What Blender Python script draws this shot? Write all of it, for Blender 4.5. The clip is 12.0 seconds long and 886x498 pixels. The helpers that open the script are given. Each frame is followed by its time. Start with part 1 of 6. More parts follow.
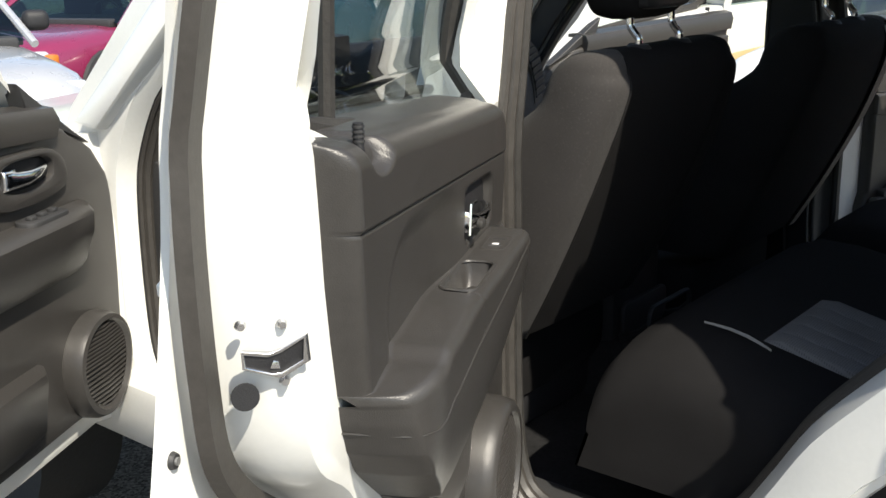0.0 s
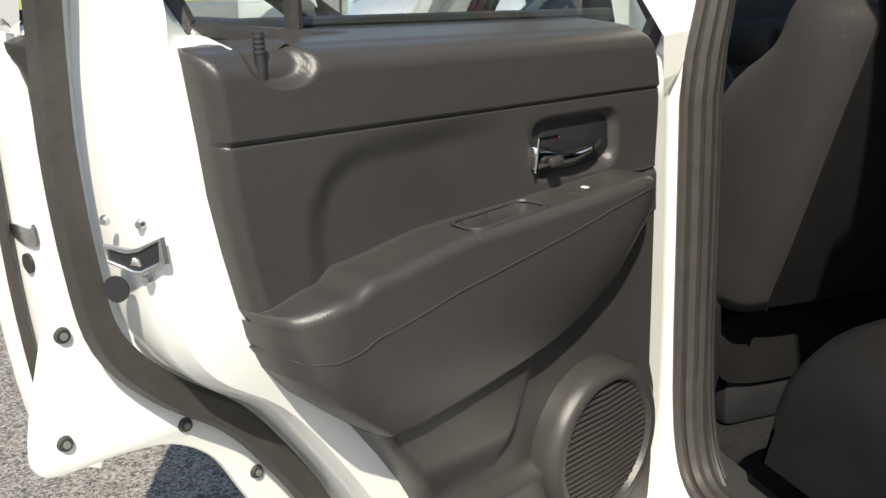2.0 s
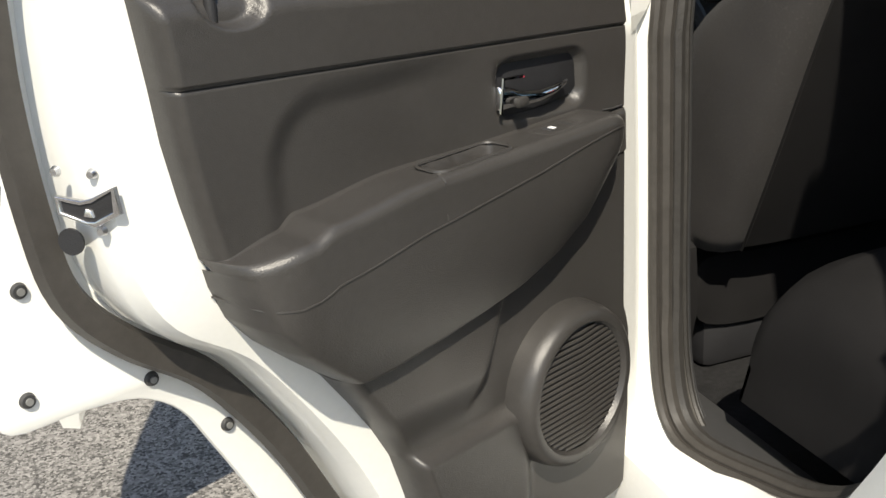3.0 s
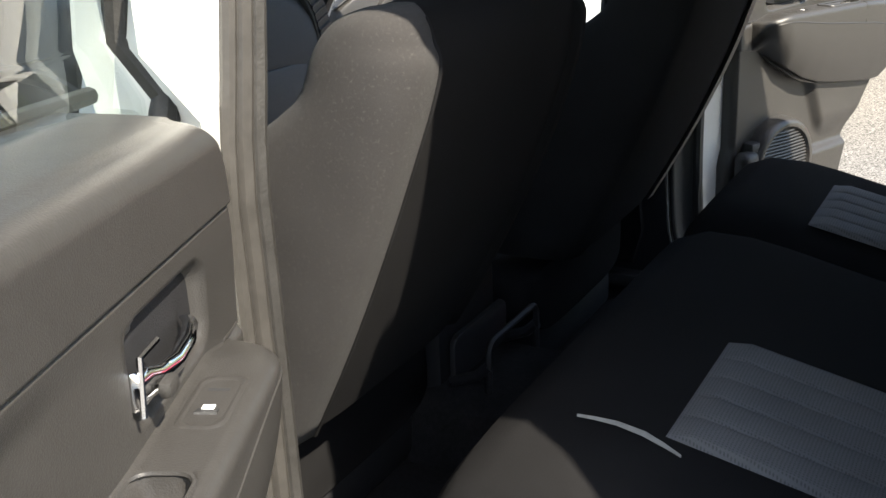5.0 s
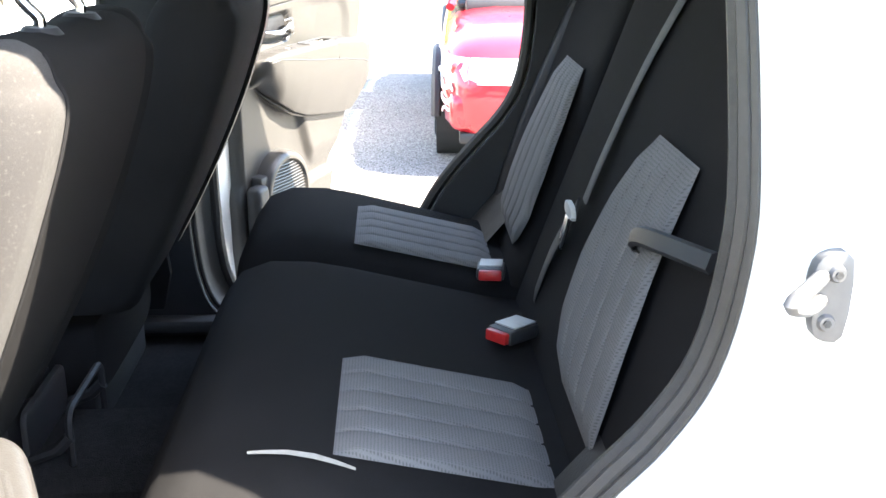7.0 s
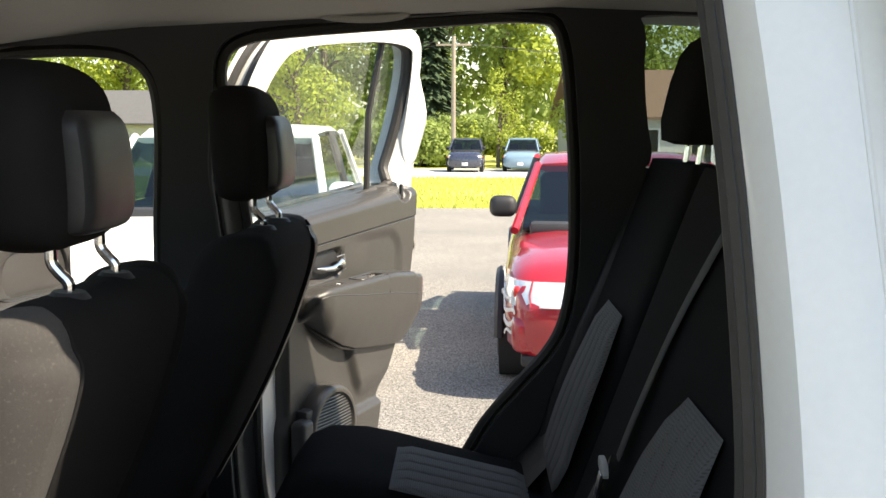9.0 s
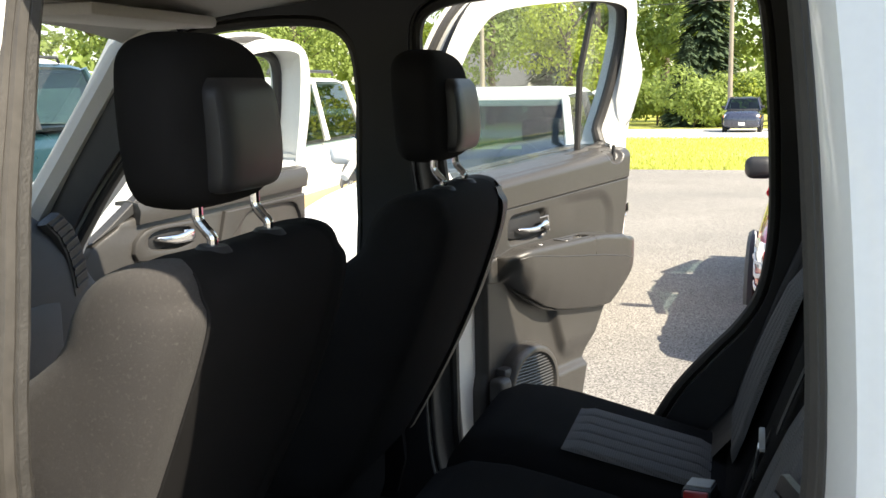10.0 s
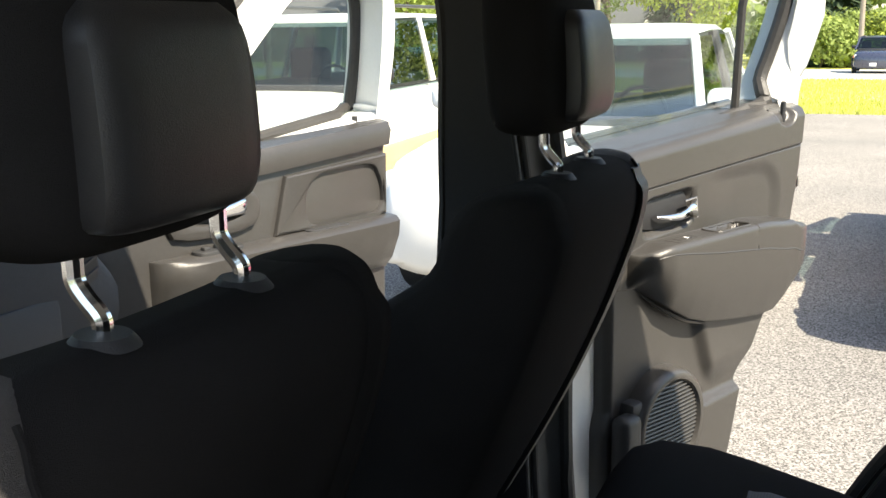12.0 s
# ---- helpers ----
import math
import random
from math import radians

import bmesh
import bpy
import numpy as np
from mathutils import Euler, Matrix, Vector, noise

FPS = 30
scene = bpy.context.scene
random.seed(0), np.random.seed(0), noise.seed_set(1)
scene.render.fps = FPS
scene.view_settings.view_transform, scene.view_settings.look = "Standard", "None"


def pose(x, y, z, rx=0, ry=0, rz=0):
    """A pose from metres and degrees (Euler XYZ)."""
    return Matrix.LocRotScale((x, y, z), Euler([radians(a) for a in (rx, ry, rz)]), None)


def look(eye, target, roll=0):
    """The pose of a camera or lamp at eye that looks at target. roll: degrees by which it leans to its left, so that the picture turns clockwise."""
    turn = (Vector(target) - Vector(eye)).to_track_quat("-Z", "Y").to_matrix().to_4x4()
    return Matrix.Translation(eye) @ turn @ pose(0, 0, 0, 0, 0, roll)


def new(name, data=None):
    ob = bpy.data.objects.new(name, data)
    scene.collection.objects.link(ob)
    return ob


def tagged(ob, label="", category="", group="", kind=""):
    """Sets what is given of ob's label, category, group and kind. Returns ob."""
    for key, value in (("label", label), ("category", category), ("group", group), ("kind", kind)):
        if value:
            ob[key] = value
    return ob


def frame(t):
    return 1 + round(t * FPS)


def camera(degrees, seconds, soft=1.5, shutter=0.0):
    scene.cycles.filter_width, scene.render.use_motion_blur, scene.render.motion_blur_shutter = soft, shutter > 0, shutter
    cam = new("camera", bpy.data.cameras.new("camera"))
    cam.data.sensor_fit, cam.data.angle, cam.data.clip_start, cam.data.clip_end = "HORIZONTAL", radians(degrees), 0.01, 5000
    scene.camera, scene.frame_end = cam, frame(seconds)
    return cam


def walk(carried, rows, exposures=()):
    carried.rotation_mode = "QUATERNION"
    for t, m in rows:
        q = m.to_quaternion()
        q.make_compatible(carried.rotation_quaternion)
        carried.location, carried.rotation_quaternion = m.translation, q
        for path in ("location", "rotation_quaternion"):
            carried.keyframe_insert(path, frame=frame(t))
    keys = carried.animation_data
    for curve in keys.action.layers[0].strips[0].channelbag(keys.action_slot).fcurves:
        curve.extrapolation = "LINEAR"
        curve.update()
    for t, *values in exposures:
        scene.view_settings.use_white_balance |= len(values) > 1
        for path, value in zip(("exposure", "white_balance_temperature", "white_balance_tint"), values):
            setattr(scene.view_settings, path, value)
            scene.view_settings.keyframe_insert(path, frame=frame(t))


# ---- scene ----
cam = camera(45.1, 12.0)
PATH = [
    (0, (-2.101, -0.921, 1.509), (-0.61, 0.295, 0.966), -0.7),
    (0.5, (-1.97, -0.987, 1.491), (-0.586, 0.323, 0.883), -2.2),
    (1, (-1.798, -1.002, 1.497), (-0.642, 0.491, 0.838), -1.2),
    (1.5, (-1.654, -1.089, 1.482), (-0.776, 0.594, 0.852), -0.9),
    (2, (-1.567, -1.207, 1.466), (-0.946, 0.587, 0.836), -2.3),
    (2.5, (-1.542, -1.248, 1.454), (-0.982, 0.56, 0.806), -3.2),
    (2.7, (-1.541, -1.244, 1.447), (-0.98, 0.548, 0.759), -3.4),
    (4.5, (-1.557, -0.71, 1.467), (-0.09, 0.513, 0.873), -3.2),
    (5, (-1.5, -0.588, 1.48), (0.136, 0.338, 0.798), -2.4),
    (5.5, (-1.512, -0.456, 1.479), (0.294, 0.05, 0.785), -3.8),
    (6, (-1.542, -0.385, 1.463), (0.299, -0.151, 0.719), -2.2),
    (6.5, (-1.552, -0.363, 1.46), (0.309, -0.329, 0.729), -0.9),
    (7, (-1.561, -0.36, 1.467), (0.338, -0.453, 0.849), 0.1),
    (7.2, (-1.566, -0.36, 1.473), (0.353, -0.489, 0.922), 0.6),
    (8.8, (-1.555, -0.393, 1.518), (0.428, -0.457, 1.271), 0.5),
    (9, (-1.544, -0.422, 1.523), (0.442, -0.381, 1.29), 0.2),
    (9.5, (-1.527, -0.512, 1.531), (0.436, -0.206, 1.3), 0.1),
    (10, (-1.532, -0.591, 1.522), (0.37, -0.051, 1.221), -0.9),
    (10.5, (-1.451, -0.58, 1.517), (0.385, 0.087, 1.089), -1.4),
    (11, (-1.291, -0.501, 1.522), (0.546, 0.174, 1.107), -1.5),
    (11.5, (-1.148, -0.432, 1.528), (0.701, 0.186, 1.082), -0.2),
    (12, (-0.915, -0.412, 1.52), (0.902, 0.315, 1.109), -0.7),
]
walk(cam, [(t, look(eye, target, roll)) for t, eye, target, roll in PATH], exposures=[(0, 0.52, 6800, 8), (1.0, 0.45, 6850, 8), (2.7, 0.44, 6900, 8), (4.5, 0.75, 6900, 8), (5, 1.45, 6900, 8), (5.5, 2.5, 6700, 8), (6, 3.1, 6600, 8), (6.5, 3.45, 6800, 9), (7.2, 3.6, 7000, 9), (8.8, 1.36, 7500, 9), (10, 1.38, 7250, 8), (12, 1.46, 7250, 8)])

# ---- light ----
SUN_TO = Vector((-0.285, -0.80, 1.0)).normalized()
world = bpy.data.worlds.new("sky")
scene.world = world
world.use_nodes = True
_n = world.node_tree.nodes
_sky = _n.new("ShaderNodeTexSky")
_sky.sky_type = 'NISHITA'
_sky.sun_disc = False
_sky.sun_elevation = math.asin(SUN_TO.z)
_sky.sun_rotation = math.atan2(SUN_TO.x, SUN_TO.y)
_n["Background"].inputs["Strength"].default_value = 0.15
world.node_tree.links.new(_sky.outputs[0], _n["Background"].inputs["Color"])
sun_data = bpy.data.lights.new("sun", 'SUN')
sun_data.energy, sun_data.angle, sun_data.color = 5.0, radians(0.6), (1.0, 0.94, 0.84)
sun = new("sun", sun_data)
sun.matrix_world = look(SUN_TO * 30, (0, 0, 0))


# ---- materials ----
def mat(name, color, rough=0.6, metal=0.0, var=0.15, scale=8.0, fine=120.0, bump=0.0, bump_scale=300.0,
        coat=0.0, leafy=0.0, island=False, obj=False, spec=0.5, sheen=0.0, stain=None):
    """A procedural surface: base colour varied at two scales, fine relief, optional clear coat and stains."""
    m = bpy.data.materials.new(name)
    m.use_nodes = True
    nt = m.node_tree
    p = nt.nodes["Principled BSDF"]
    L = nt.links.new
    co = nt.nodes.new("ShaderNodeTexCoord")
    big = nt.nodes.new("ShaderNodeTexNoise")
    big.inputs["Scale"].default_value, big.inputs["Detail"].default_value = scale, 5
    L(co.outputs["Object"], big.inputs["Vector"])
    small = nt.nodes.new("ShaderNodeTexNoise")
    small.inputs["Scale"].default_value, small.inputs["Detail"].default_value = fine, 3
    L(co.outputs["Object"], small.inputs["Vector"])
    add = nt.nodes.new("ShaderNodeMath")
    add.operation = 'ADD'
    L(big.outputs[0], add.inputs[0])
    L(small.outputs[0], add.inputs[1])
    last = add
    if island or obj:
        inf = nt.nodes.new("ShaderNodeNewGeometry" if island else "ShaderNodeObjectInfo")
        a2 = nt.nodes.new("ShaderNodeMath")
        a2.operation = 'MULTIPLY_ADD'
        L(inf.outputs["Random Per Island" if island else "Random"], a2.inputs[0])
        a2.inputs[1].default_value = 0.7
        L(add.outputs[0], a2.inputs[2])
        last = a2
    mr = nt.nodes.new("ShaderNodeMapRange")
    mr.inputs["From Min"].default_value, mr.inputs["From Max"].default_value = 0.6, 1.4 + (0.7 if island or obj else 0)
    mr.inputs["To Min"].default_value, mr.inputs["To Max"].default_value = 1 - var, 1 + var
    L(last.outputs[0], mr.inputs["Value"])
    mul = nt.nodes.new("ShaderNodeVectorMath")
    mul.operation = 'SCALE'
    mul.inputs[0].default_value = color[:3]
    L(mr.outputs[0], mul.inputs["Scale"])
    out = mul.outputs[0]
    if stain:
        st = nt.nodes.new("ShaderNodeTexNoise")
        st.inputs["Scale"].default_value, st.inputs["Detail"].default_value = stain[1], 7
        L(co.outputs["Object"], st.inputs["Vector"])
        r = nt.nodes.new("ShaderNodeMapRange")
        r.inputs["From Min"].default_value, r.inputs["From Max"].default_value = stain[2], stain[2] + 0.16
        L(st.outputs[0], r.inputs["Value"])
        mx = nt.nodes.new("ShaderNodeMix")
        mx.data_type = 'RGBA'
        L(r.outputs[0], mx.inputs[0])
        L(out, mx.inputs[6])
        mx.inputs[7].default_value = (*stain[0], 1)
        out = mx.outputs[2]
    L(out, p.inputs["Base Color"])
    rr = nt.nodes.new("ShaderNodeMapRange")
    rr.inputs["From Min"].default_value, rr.inputs["From Max"].default_value = 0.3, 0.7
    rr.inputs["To Min"].default_value, rr.inputs["To Max"].default_value = max(rough - 0.06, 0.01), min(rough + 0.06, 1)
    L(big.outputs[0], rr.inputs["Value"])
    L(rr.outputs[0], p.inputs["Roughness"])
    p.inputs["Metallic"].default_value = metal
    p.inputs["Coat Weight"].default_value = coat
    p.inputs["Coat Roughness"].default_value = 0.06
    p.inputs["Specular IOR Level"].default_value = spec
    p.inputs["Sheen Weight"].default_value = sheen
    if leafy:
        tl = nt.nodes.new("ShaderNodeBsdfTranslucent")
        L(out, tl.inputs[0])
        ms = nt.nodes.new("ShaderNodeMixShader")
        ms.inputs[0].default_value = leafy
        L(p.outputs[0], ms.inputs[1])
        L(tl.outputs[0], ms.inputs[2])
        L(ms.outputs[0], nt.nodes["Material Output"].inputs["Surface"])
    if bump:
        bt = nt.nodes.new("ShaderNodeTexNoise")
        bt.inputs["Scale"].default_value, bt.inputs["Detail"].default_value = bump_scale, 4
        L(co.outputs["Object"], bt.inputs["Vector"])
        bp = nt.nodes.new("ShaderNodeBump")
        bp.inputs["Strength"].default_value, bp.inputs["Distance"].default_value = bump, 0.004
        L(bt.outputs[0], bp.inputs["Height"])
        L(bp.outputs[0], p.inputs["Normal"])
    return m


def glass(name, tint, rough=0.0, mix=0.1):
    """Thin pane: see-through with a tint, and a mirror share."""
    m = bpy.data.materials.new(name)
    m.use_nodes = True
    nt = m.node_tree
    nt.nodes.remove(nt.nodes["Principled BSDF"])
    tr = nt.nodes.new("ShaderNodeBsdfTransparent")
    tr.inputs[0].default_value = (*tint, 1)
    gl = nt.nodes.new("ShaderNodeBsdfGlossy")
    gl.inputs["Roughness"].default_value = rough
    fr = nt.nodes.new("ShaderNodeLayerWeight")
    pw = nt.nodes.new("ShaderNodeMath")
    pw.operation = 'POWER'
    pw.inputs[1].default_value = 4.0
    nt.links.new(fr.outputs["Facing"], pw.inputs[0])
    ma = nt.nodes.new("ShaderNodeMath")
    ma.operation = 'MULTIPLY_ADD'
    ma.inputs[1].default_value, ma.inputs[2].default_value = 0.8, mix * .5
    nt.links.new(pw.outputs[0], ma.inputs[0])
    mx = nt.nodes.new("ShaderNodeMixShader")
    nt.links.new(ma.outputs[0], mx.inputs[0])
    nt.links.new(tr.outputs[0], mx.inputs[1])
    nt.links.new(gl.outputs[0], mx.inputs[2])
    nt.links.new(mx.outputs[0], nt.nodes["Material Output"].inputs["Surface"])
    return m


WHITE = mat("white_car_paint", (0.76, 0.76, 0.73), 0.35, var=0.03, coat=0.6, stain=((0.45, 0.43, 0.38), 2.5, 0.72))
PLASTIC = mat("grey_brown_moulded_plastic", (0.043, 0.0405, 0.0385), 0.34, var=0.12, scale=5, bump=0.16, bump_scale=650, stain=((0.060, 0.056, 0.053), 3.0, 0.58))
PLASTIC_DARK = mat("dark_grey_plastic", (0.035, 0.035, 0.036), 0.5, var=0.15, bump=0.25, bump_scale=800)
TRIM = mat("charcoal_interior_trim", (0.016, 0.016, 0.018), 0.6, var=0.15, bump=0.2, bump_scale=700)
RUBBER = mat("black_rubber_seal", (0.030, 0.028, 0.026), 0.55, var=0.25, scale=20, bump=0.2)
SEAL = mat("dusty_rubber_weatherstrip", (0.045, 0.041, 0.037), 0.5, var=0.2, scale=25, bump=0.05)
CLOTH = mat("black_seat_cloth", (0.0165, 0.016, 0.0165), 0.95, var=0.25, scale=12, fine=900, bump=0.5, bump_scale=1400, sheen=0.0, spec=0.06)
# charcoal for the door-side bolsters, their daylight put into the colour
CLOTH_LIT_SIDE = mat("charcoal_lit_side_cloth", (0.046, 0.043, 0.042), 0.95, var=0.22, scale=10, fine=900, bump=0.5, bump_scale=1400, sheen=0.05, spec=0.2, stain=((0.070, 0.064, 0.062), 260, 0.57))
# greige of the pillar trim; for the far white jamb its shade is in the colour
REVEAL = mat("greige_shaded_reveal", (0.105, 0.100, 0.092), 0.5, var=0.10, bump=0.1, bump_scale=700)
VINYL = mat("black_vinyl_seat_back", (0.020, 0.020, 0.022), 0.42, var=0.15, bump=0.15, bump_scale=900)
CARPET = mat("black_floor_carpet", (0.024, 0.024, 0.025), 1.0, var=0.35, scale=20, bump=0.9, bump_scale=500, spec=0.1)
LINER = mat("grey_headliner_cloth", (0.50, 0.48, 0.45), 0.95, var=0.05, bump=0.15, bump_scale=900)
CHROME = mat("chrome", (0.85, 0.85, 0.86), 0.10, 1.0, var=0.03)
STEEL = mat("bright_steel", (0.62, 0.62, 0.63), 0.28, 1.0, var=0.08)
DULL_STEEL = mat("dull_plated_steel", (0.30, 0.30, 0.29), 0.45, 0.5, var=0.1)
STRIKER = mat("dull_zinc_plate", (0.13, 0.13, 0.135), 0.5, 0.5, var=0.12)
RED_PLASTIC = mat("red_button_plastic", (0.45, 0.02, 0.02), 0.4)
WEBBING = mat("black_seat_belt_webbing", (0.021, 0.021, 0.022), 0.7, var=0.2, bump=0.4, bump_scale=1200)
ICON = mat("white_printed_mark", (0.8, 0.8, 0.8), 0.6, var=0.05)


def mesh_cloth(name, axis):
    """Grey seat cloth with rows of small holes; axis: the second direction of its plane."""
    m = mat(name, (0.155, 0.153, 0.152), 0.95, var=0.18, scale=10, fine=700, bump=0.4, bump_scale=900, spec=0.2)
    nt = m.node_tree
    co = [n for n in nt.nodes if n.type == 'TEX_COORD'][0]
    base = nt.nodes["Principled BSDF"].inputs["Base Color"].links[0].from_socket
    sx, cb = nt.nodes.new("ShaderNodeSeparateXYZ"), nt.nodes.new("ShaderNodeCombineXYZ")
    nt.links.new(co.outputs["Object"], sx.inputs[0])
    nt.links.new(sx.outputs[0], cb.inputs[0])
    nt.links.new(sx.outputs[axis], cb.inputs[1])
    vo = nt.nodes.new("ShaderNodeTexVoronoi")
    vo.voronoi_dimensions = '2D'
    vo.inputs["Scale"].default_value, vo.inputs["Randomness"].default_value = 250, 0.15
    nt.links.new(cb.outputs[0], vo.inputs["Vector"])
    mr = nt.nodes.new("ShaderNodeMapRange")
    mr.inputs["From Min"].default_value, mr.inputs["From Max"].default_value = 0.16, 0.34
    mr.inputs["To Min"].default_value, mr.inputs["To Max"].default_value = 0.66, 1.04
    nt.links.new(vo.outputs["Distance"], mr.inputs["Value"])
    sc = nt.nodes.new("ShaderNodeVectorMath")
    sc.operation = 'SCALE'
    nt.links.new(base, sc.inputs[0])
    nt.links.new(mr.outputs[0], sc.inputs["Scale"])
    nt.links.new(sc.outputs[0], nt.nodes["Principled BSDF"].inputs["Base Color"])
    return m


CLOTH_GREY = mesh_cloth("grey_mesh_cushion_cloth", 1)
CLOTH_GREY_BACK = mesh_cloth("grey_mesh_back_cloth", 2)
GLASS_CLEAR = glass("side_glass", (0.93, 0.96, 0.95))
GLASS_DARK = glass("privacy_glass", (0.55, 0.60, 0.60))
GLASS_CAR = glass("car_glass_green", (0.20, 0.30, 0.30), mix=0.12)
ASPHALT = mat("worn_asphalt", (0.195, 0.183, 0.167), 0.95, var=0.22, scale=0.7, fine=60, bump=1.0, bump_scale=160, spec=0.2, stain=((0.16, 0.152, 0.142), 0.35, 0.50))
_nt = ASPHALT.node_tree
_co = [n for n in _nt.nodes if n.type == 'TEX_COORD'][0]
_base = _nt.nodes["Principled BSDF"].inputs["Base Color"].links[0].from_socket
_vo = _nt.nodes.new("ShaderNodeTexVoronoi")
_vo.inputs["Scale"].default_value = 135
_nt.links.new(_co.outputs["Object"], _vo.inputs["Vector"])
_sep = _nt.nodes.new("ShaderNodeSeparateColor")
_nt.links.new(_vo.outputs["Color"], _sep.inputs[0])
_mr = _nt.nodes.new("ShaderNodeMapRange")
_mr.inputs["To Min"].default_value, _mr.inputs["To Max"].default_value = 0.35, 1.9
_nt.links.new(_sep.outputs[0], _mr.inputs["Value"])
_sc = _nt.nodes.new("ShaderNodeVectorMath")
_sc.operation = 'SCALE'
_nt.links.new(_base, _sc.inputs[0])
_nt.links.new(_mr.outputs[0], _sc.inputs["Scale"])
_nt.links.new(_sc.outputs[0], _nt.nodes["Principled BSDF"].inputs["Base Color"])
GRASS_GROUND = mat("lawn_soil", (0.42, 0.42, 0.10), 1.0, var=0.3, scale=0.25, fine=6, spec=0.1, stain=((0.48, 0.45, 0.18), 0.12, 0.50))
GRASS = mat("lawn_grass_blades", (0.50, 0.52, 0.13), 0.8, var=0.35, scale=0.7, fine=10, island=True, spec=0.2, leafy=0.4)
LEAF = mat("leaf_green", (0.25, 0.32, 0.09), 0.7, var=0.45, scale=0.5, fine=3, island=True, spec=0.3, leafy=0.45)
LEAF_LIGHT = mat("leaf_yellow_green", (0.36, 0.42, 0.07), 0.7, var=0.4, scale=0.5, fine=3, island=True, spec=0.3, leafy=0.45)
NEEDLE = mat("needle_blue_green", (0.075, 0.11, 0.06), 0.8, var=0.5, scale=0.5, fine=4, island=True, spec=0.2, leafy=0.3)
LEAF_PINK = mat("leaf_russet", (0.22, 0.09, 0.05), 0.7, var=0.5, island=True)
BARK = mat("grey_brown_bark", (0.10, 0.08, 0.06), 0.95, var=0.4, scale=6, fine=40, bump=0.8, bump_scale=40)
POLE_WOOD = mat("weathered_pole_wood", (0.28, 0.24, 0.19), 0.9, var=0.25, scale=3, fine=60)
CONCRETE = mat("pale_concrete", (0.42, 0.41, 0.38), 0.9, var=0.15, scale=1, fine=20)
SIDING = mat("pale_house_siding", (0.55, 0.54, 0.50), 0.8, var=0.08)
BRICKWORK = mat("tan_brick_wall", (0.33, 0.25, 0.19), 0.9, var=0.2, scale=3, fine=30)
SHINGLE_BROWN = mat("brown_shingle_roof", (0.21, 0.13, 0.09), 0.9, var=0.2, scale=3, fine=25, obj=True)
SHINGLE_GREY = mat("grey_shingle_roof", (0.10, 0.10, 0.105), 0.9, var=0.2, scale=3, fine=25)
WINDOW_DARK = mat("dark_window_pane", (0.02, 0.025, 0.03), 0.08)
RED_PAINT = mat("red_car_paint", (0.33, 0.008, 0.018), 0.32, var=0.05, coat=1.0)
CREAM = mat("cream_car_paint", (0.78, 0.77, 0.68), 0.35, var=0.03, coat=0.6)
GOLD = mat("gold_lower_paint", (0.50, 0.38, 0.18), 0.4, var=0.06, coat=0.5)
TEAL = mat("teal_car_paint", (0.012, 0.045, 0.055), 0.3, var=0.05, coat=1.0)
NAVY = mat("navy_car_paint", (0.025, 0.03, 0.055), 0.3, var=0.05, coat=1.0)
BLUE = mat("light_blue_car_paint", (0.16, 0.25, 0.33), 0.4, var=0.05, coat=0.7)
SILVER = mat("silver_car_paint", (0.55, 0.56, 0.58), 0.3, 0.4, var=0.04, coat=0.8)
MAGENTA = mat("plum_car_paint", (0.22, 0.02, 0.07), 0.3, var=0.05, coat=1.0)
LAMP_CLEAR = mat("clear_headlamp_lens", (0.72, 0.74, 0.75), 0.12, 0.3, var=0.15, scale=30, coat=1.0)
LAMP_AMBER = mat("amber_lamp_lens", (0.65, 0.20, 0.03), 0.2, var=0.1, coat=1.0)
LAMP_RED = mat("red_lamp_lens", (0.5, 0.02, 0.02), 0.2, var=0.1, coat=1.0)
DECAL = mat("pale_flame_decal", (0.75, 0.70, 0.66), 0.35, var=0.05)
TYRE = mat("black_tyre_rubber", (0.022, 0.022, 0.022), 0.8, var=0.2, bump=0.3, bump_scale=80)
RIM = mat("alloy_rim", (0.5, 0.5, 0.5), 0.3, 0.9, var=0.08)
WIRE = mat("overhead_cable", (0.03, 0.03, 0.03), 0.7)
SLIVER = mat("pale_crescent", (0.26, 0.25, 0.23), 0.9, var=0.2)
DASH_BLUE = mat("slate_dashboard_skin", (0.036, 0.043, 0.054), 0.55, var=0.12, bump=0.3, bump_scale=700)
PALE_PLASTIC = mat("pale_grey_vent_surround", (0.42, 0.42, 0.40), 0.5, var=0.08)


# ---- mesh helpers ----
from mathutils import geometry


def finish(name, me, material, parent, label="", angle=35):
    me.materials.append(material)
    me.polygons.foreach_set("use_smooth", [True] * len(me.polygons))
    me.set_sharp_from_angle(angle=radians(angle))
    ob = new(name, me)
    if parent:
        ob.parent = parent
    if label:
        tagged(ob, label)
    return ob


def part(name, bm, material, parent=None, label="", angle=35):
    """Links a bmesh as one mesh object under a thing or part."""
    bmesh.ops.recalc_face_normals(bm, faces=bm.faces)
    me = bpy.data.meshes.new(name)
    bm.to_mesh(me)
    bm.free()
    return finish(name, me, material, parent, label, angle)


def thing(name, label, category, at=None, group="", kind=""):
    ob = new(name)
    ob.empty_display_size = 0.1
    if at is not None:
        ob.matrix_world = at
    return tagged(ob, label, category, group, kind)


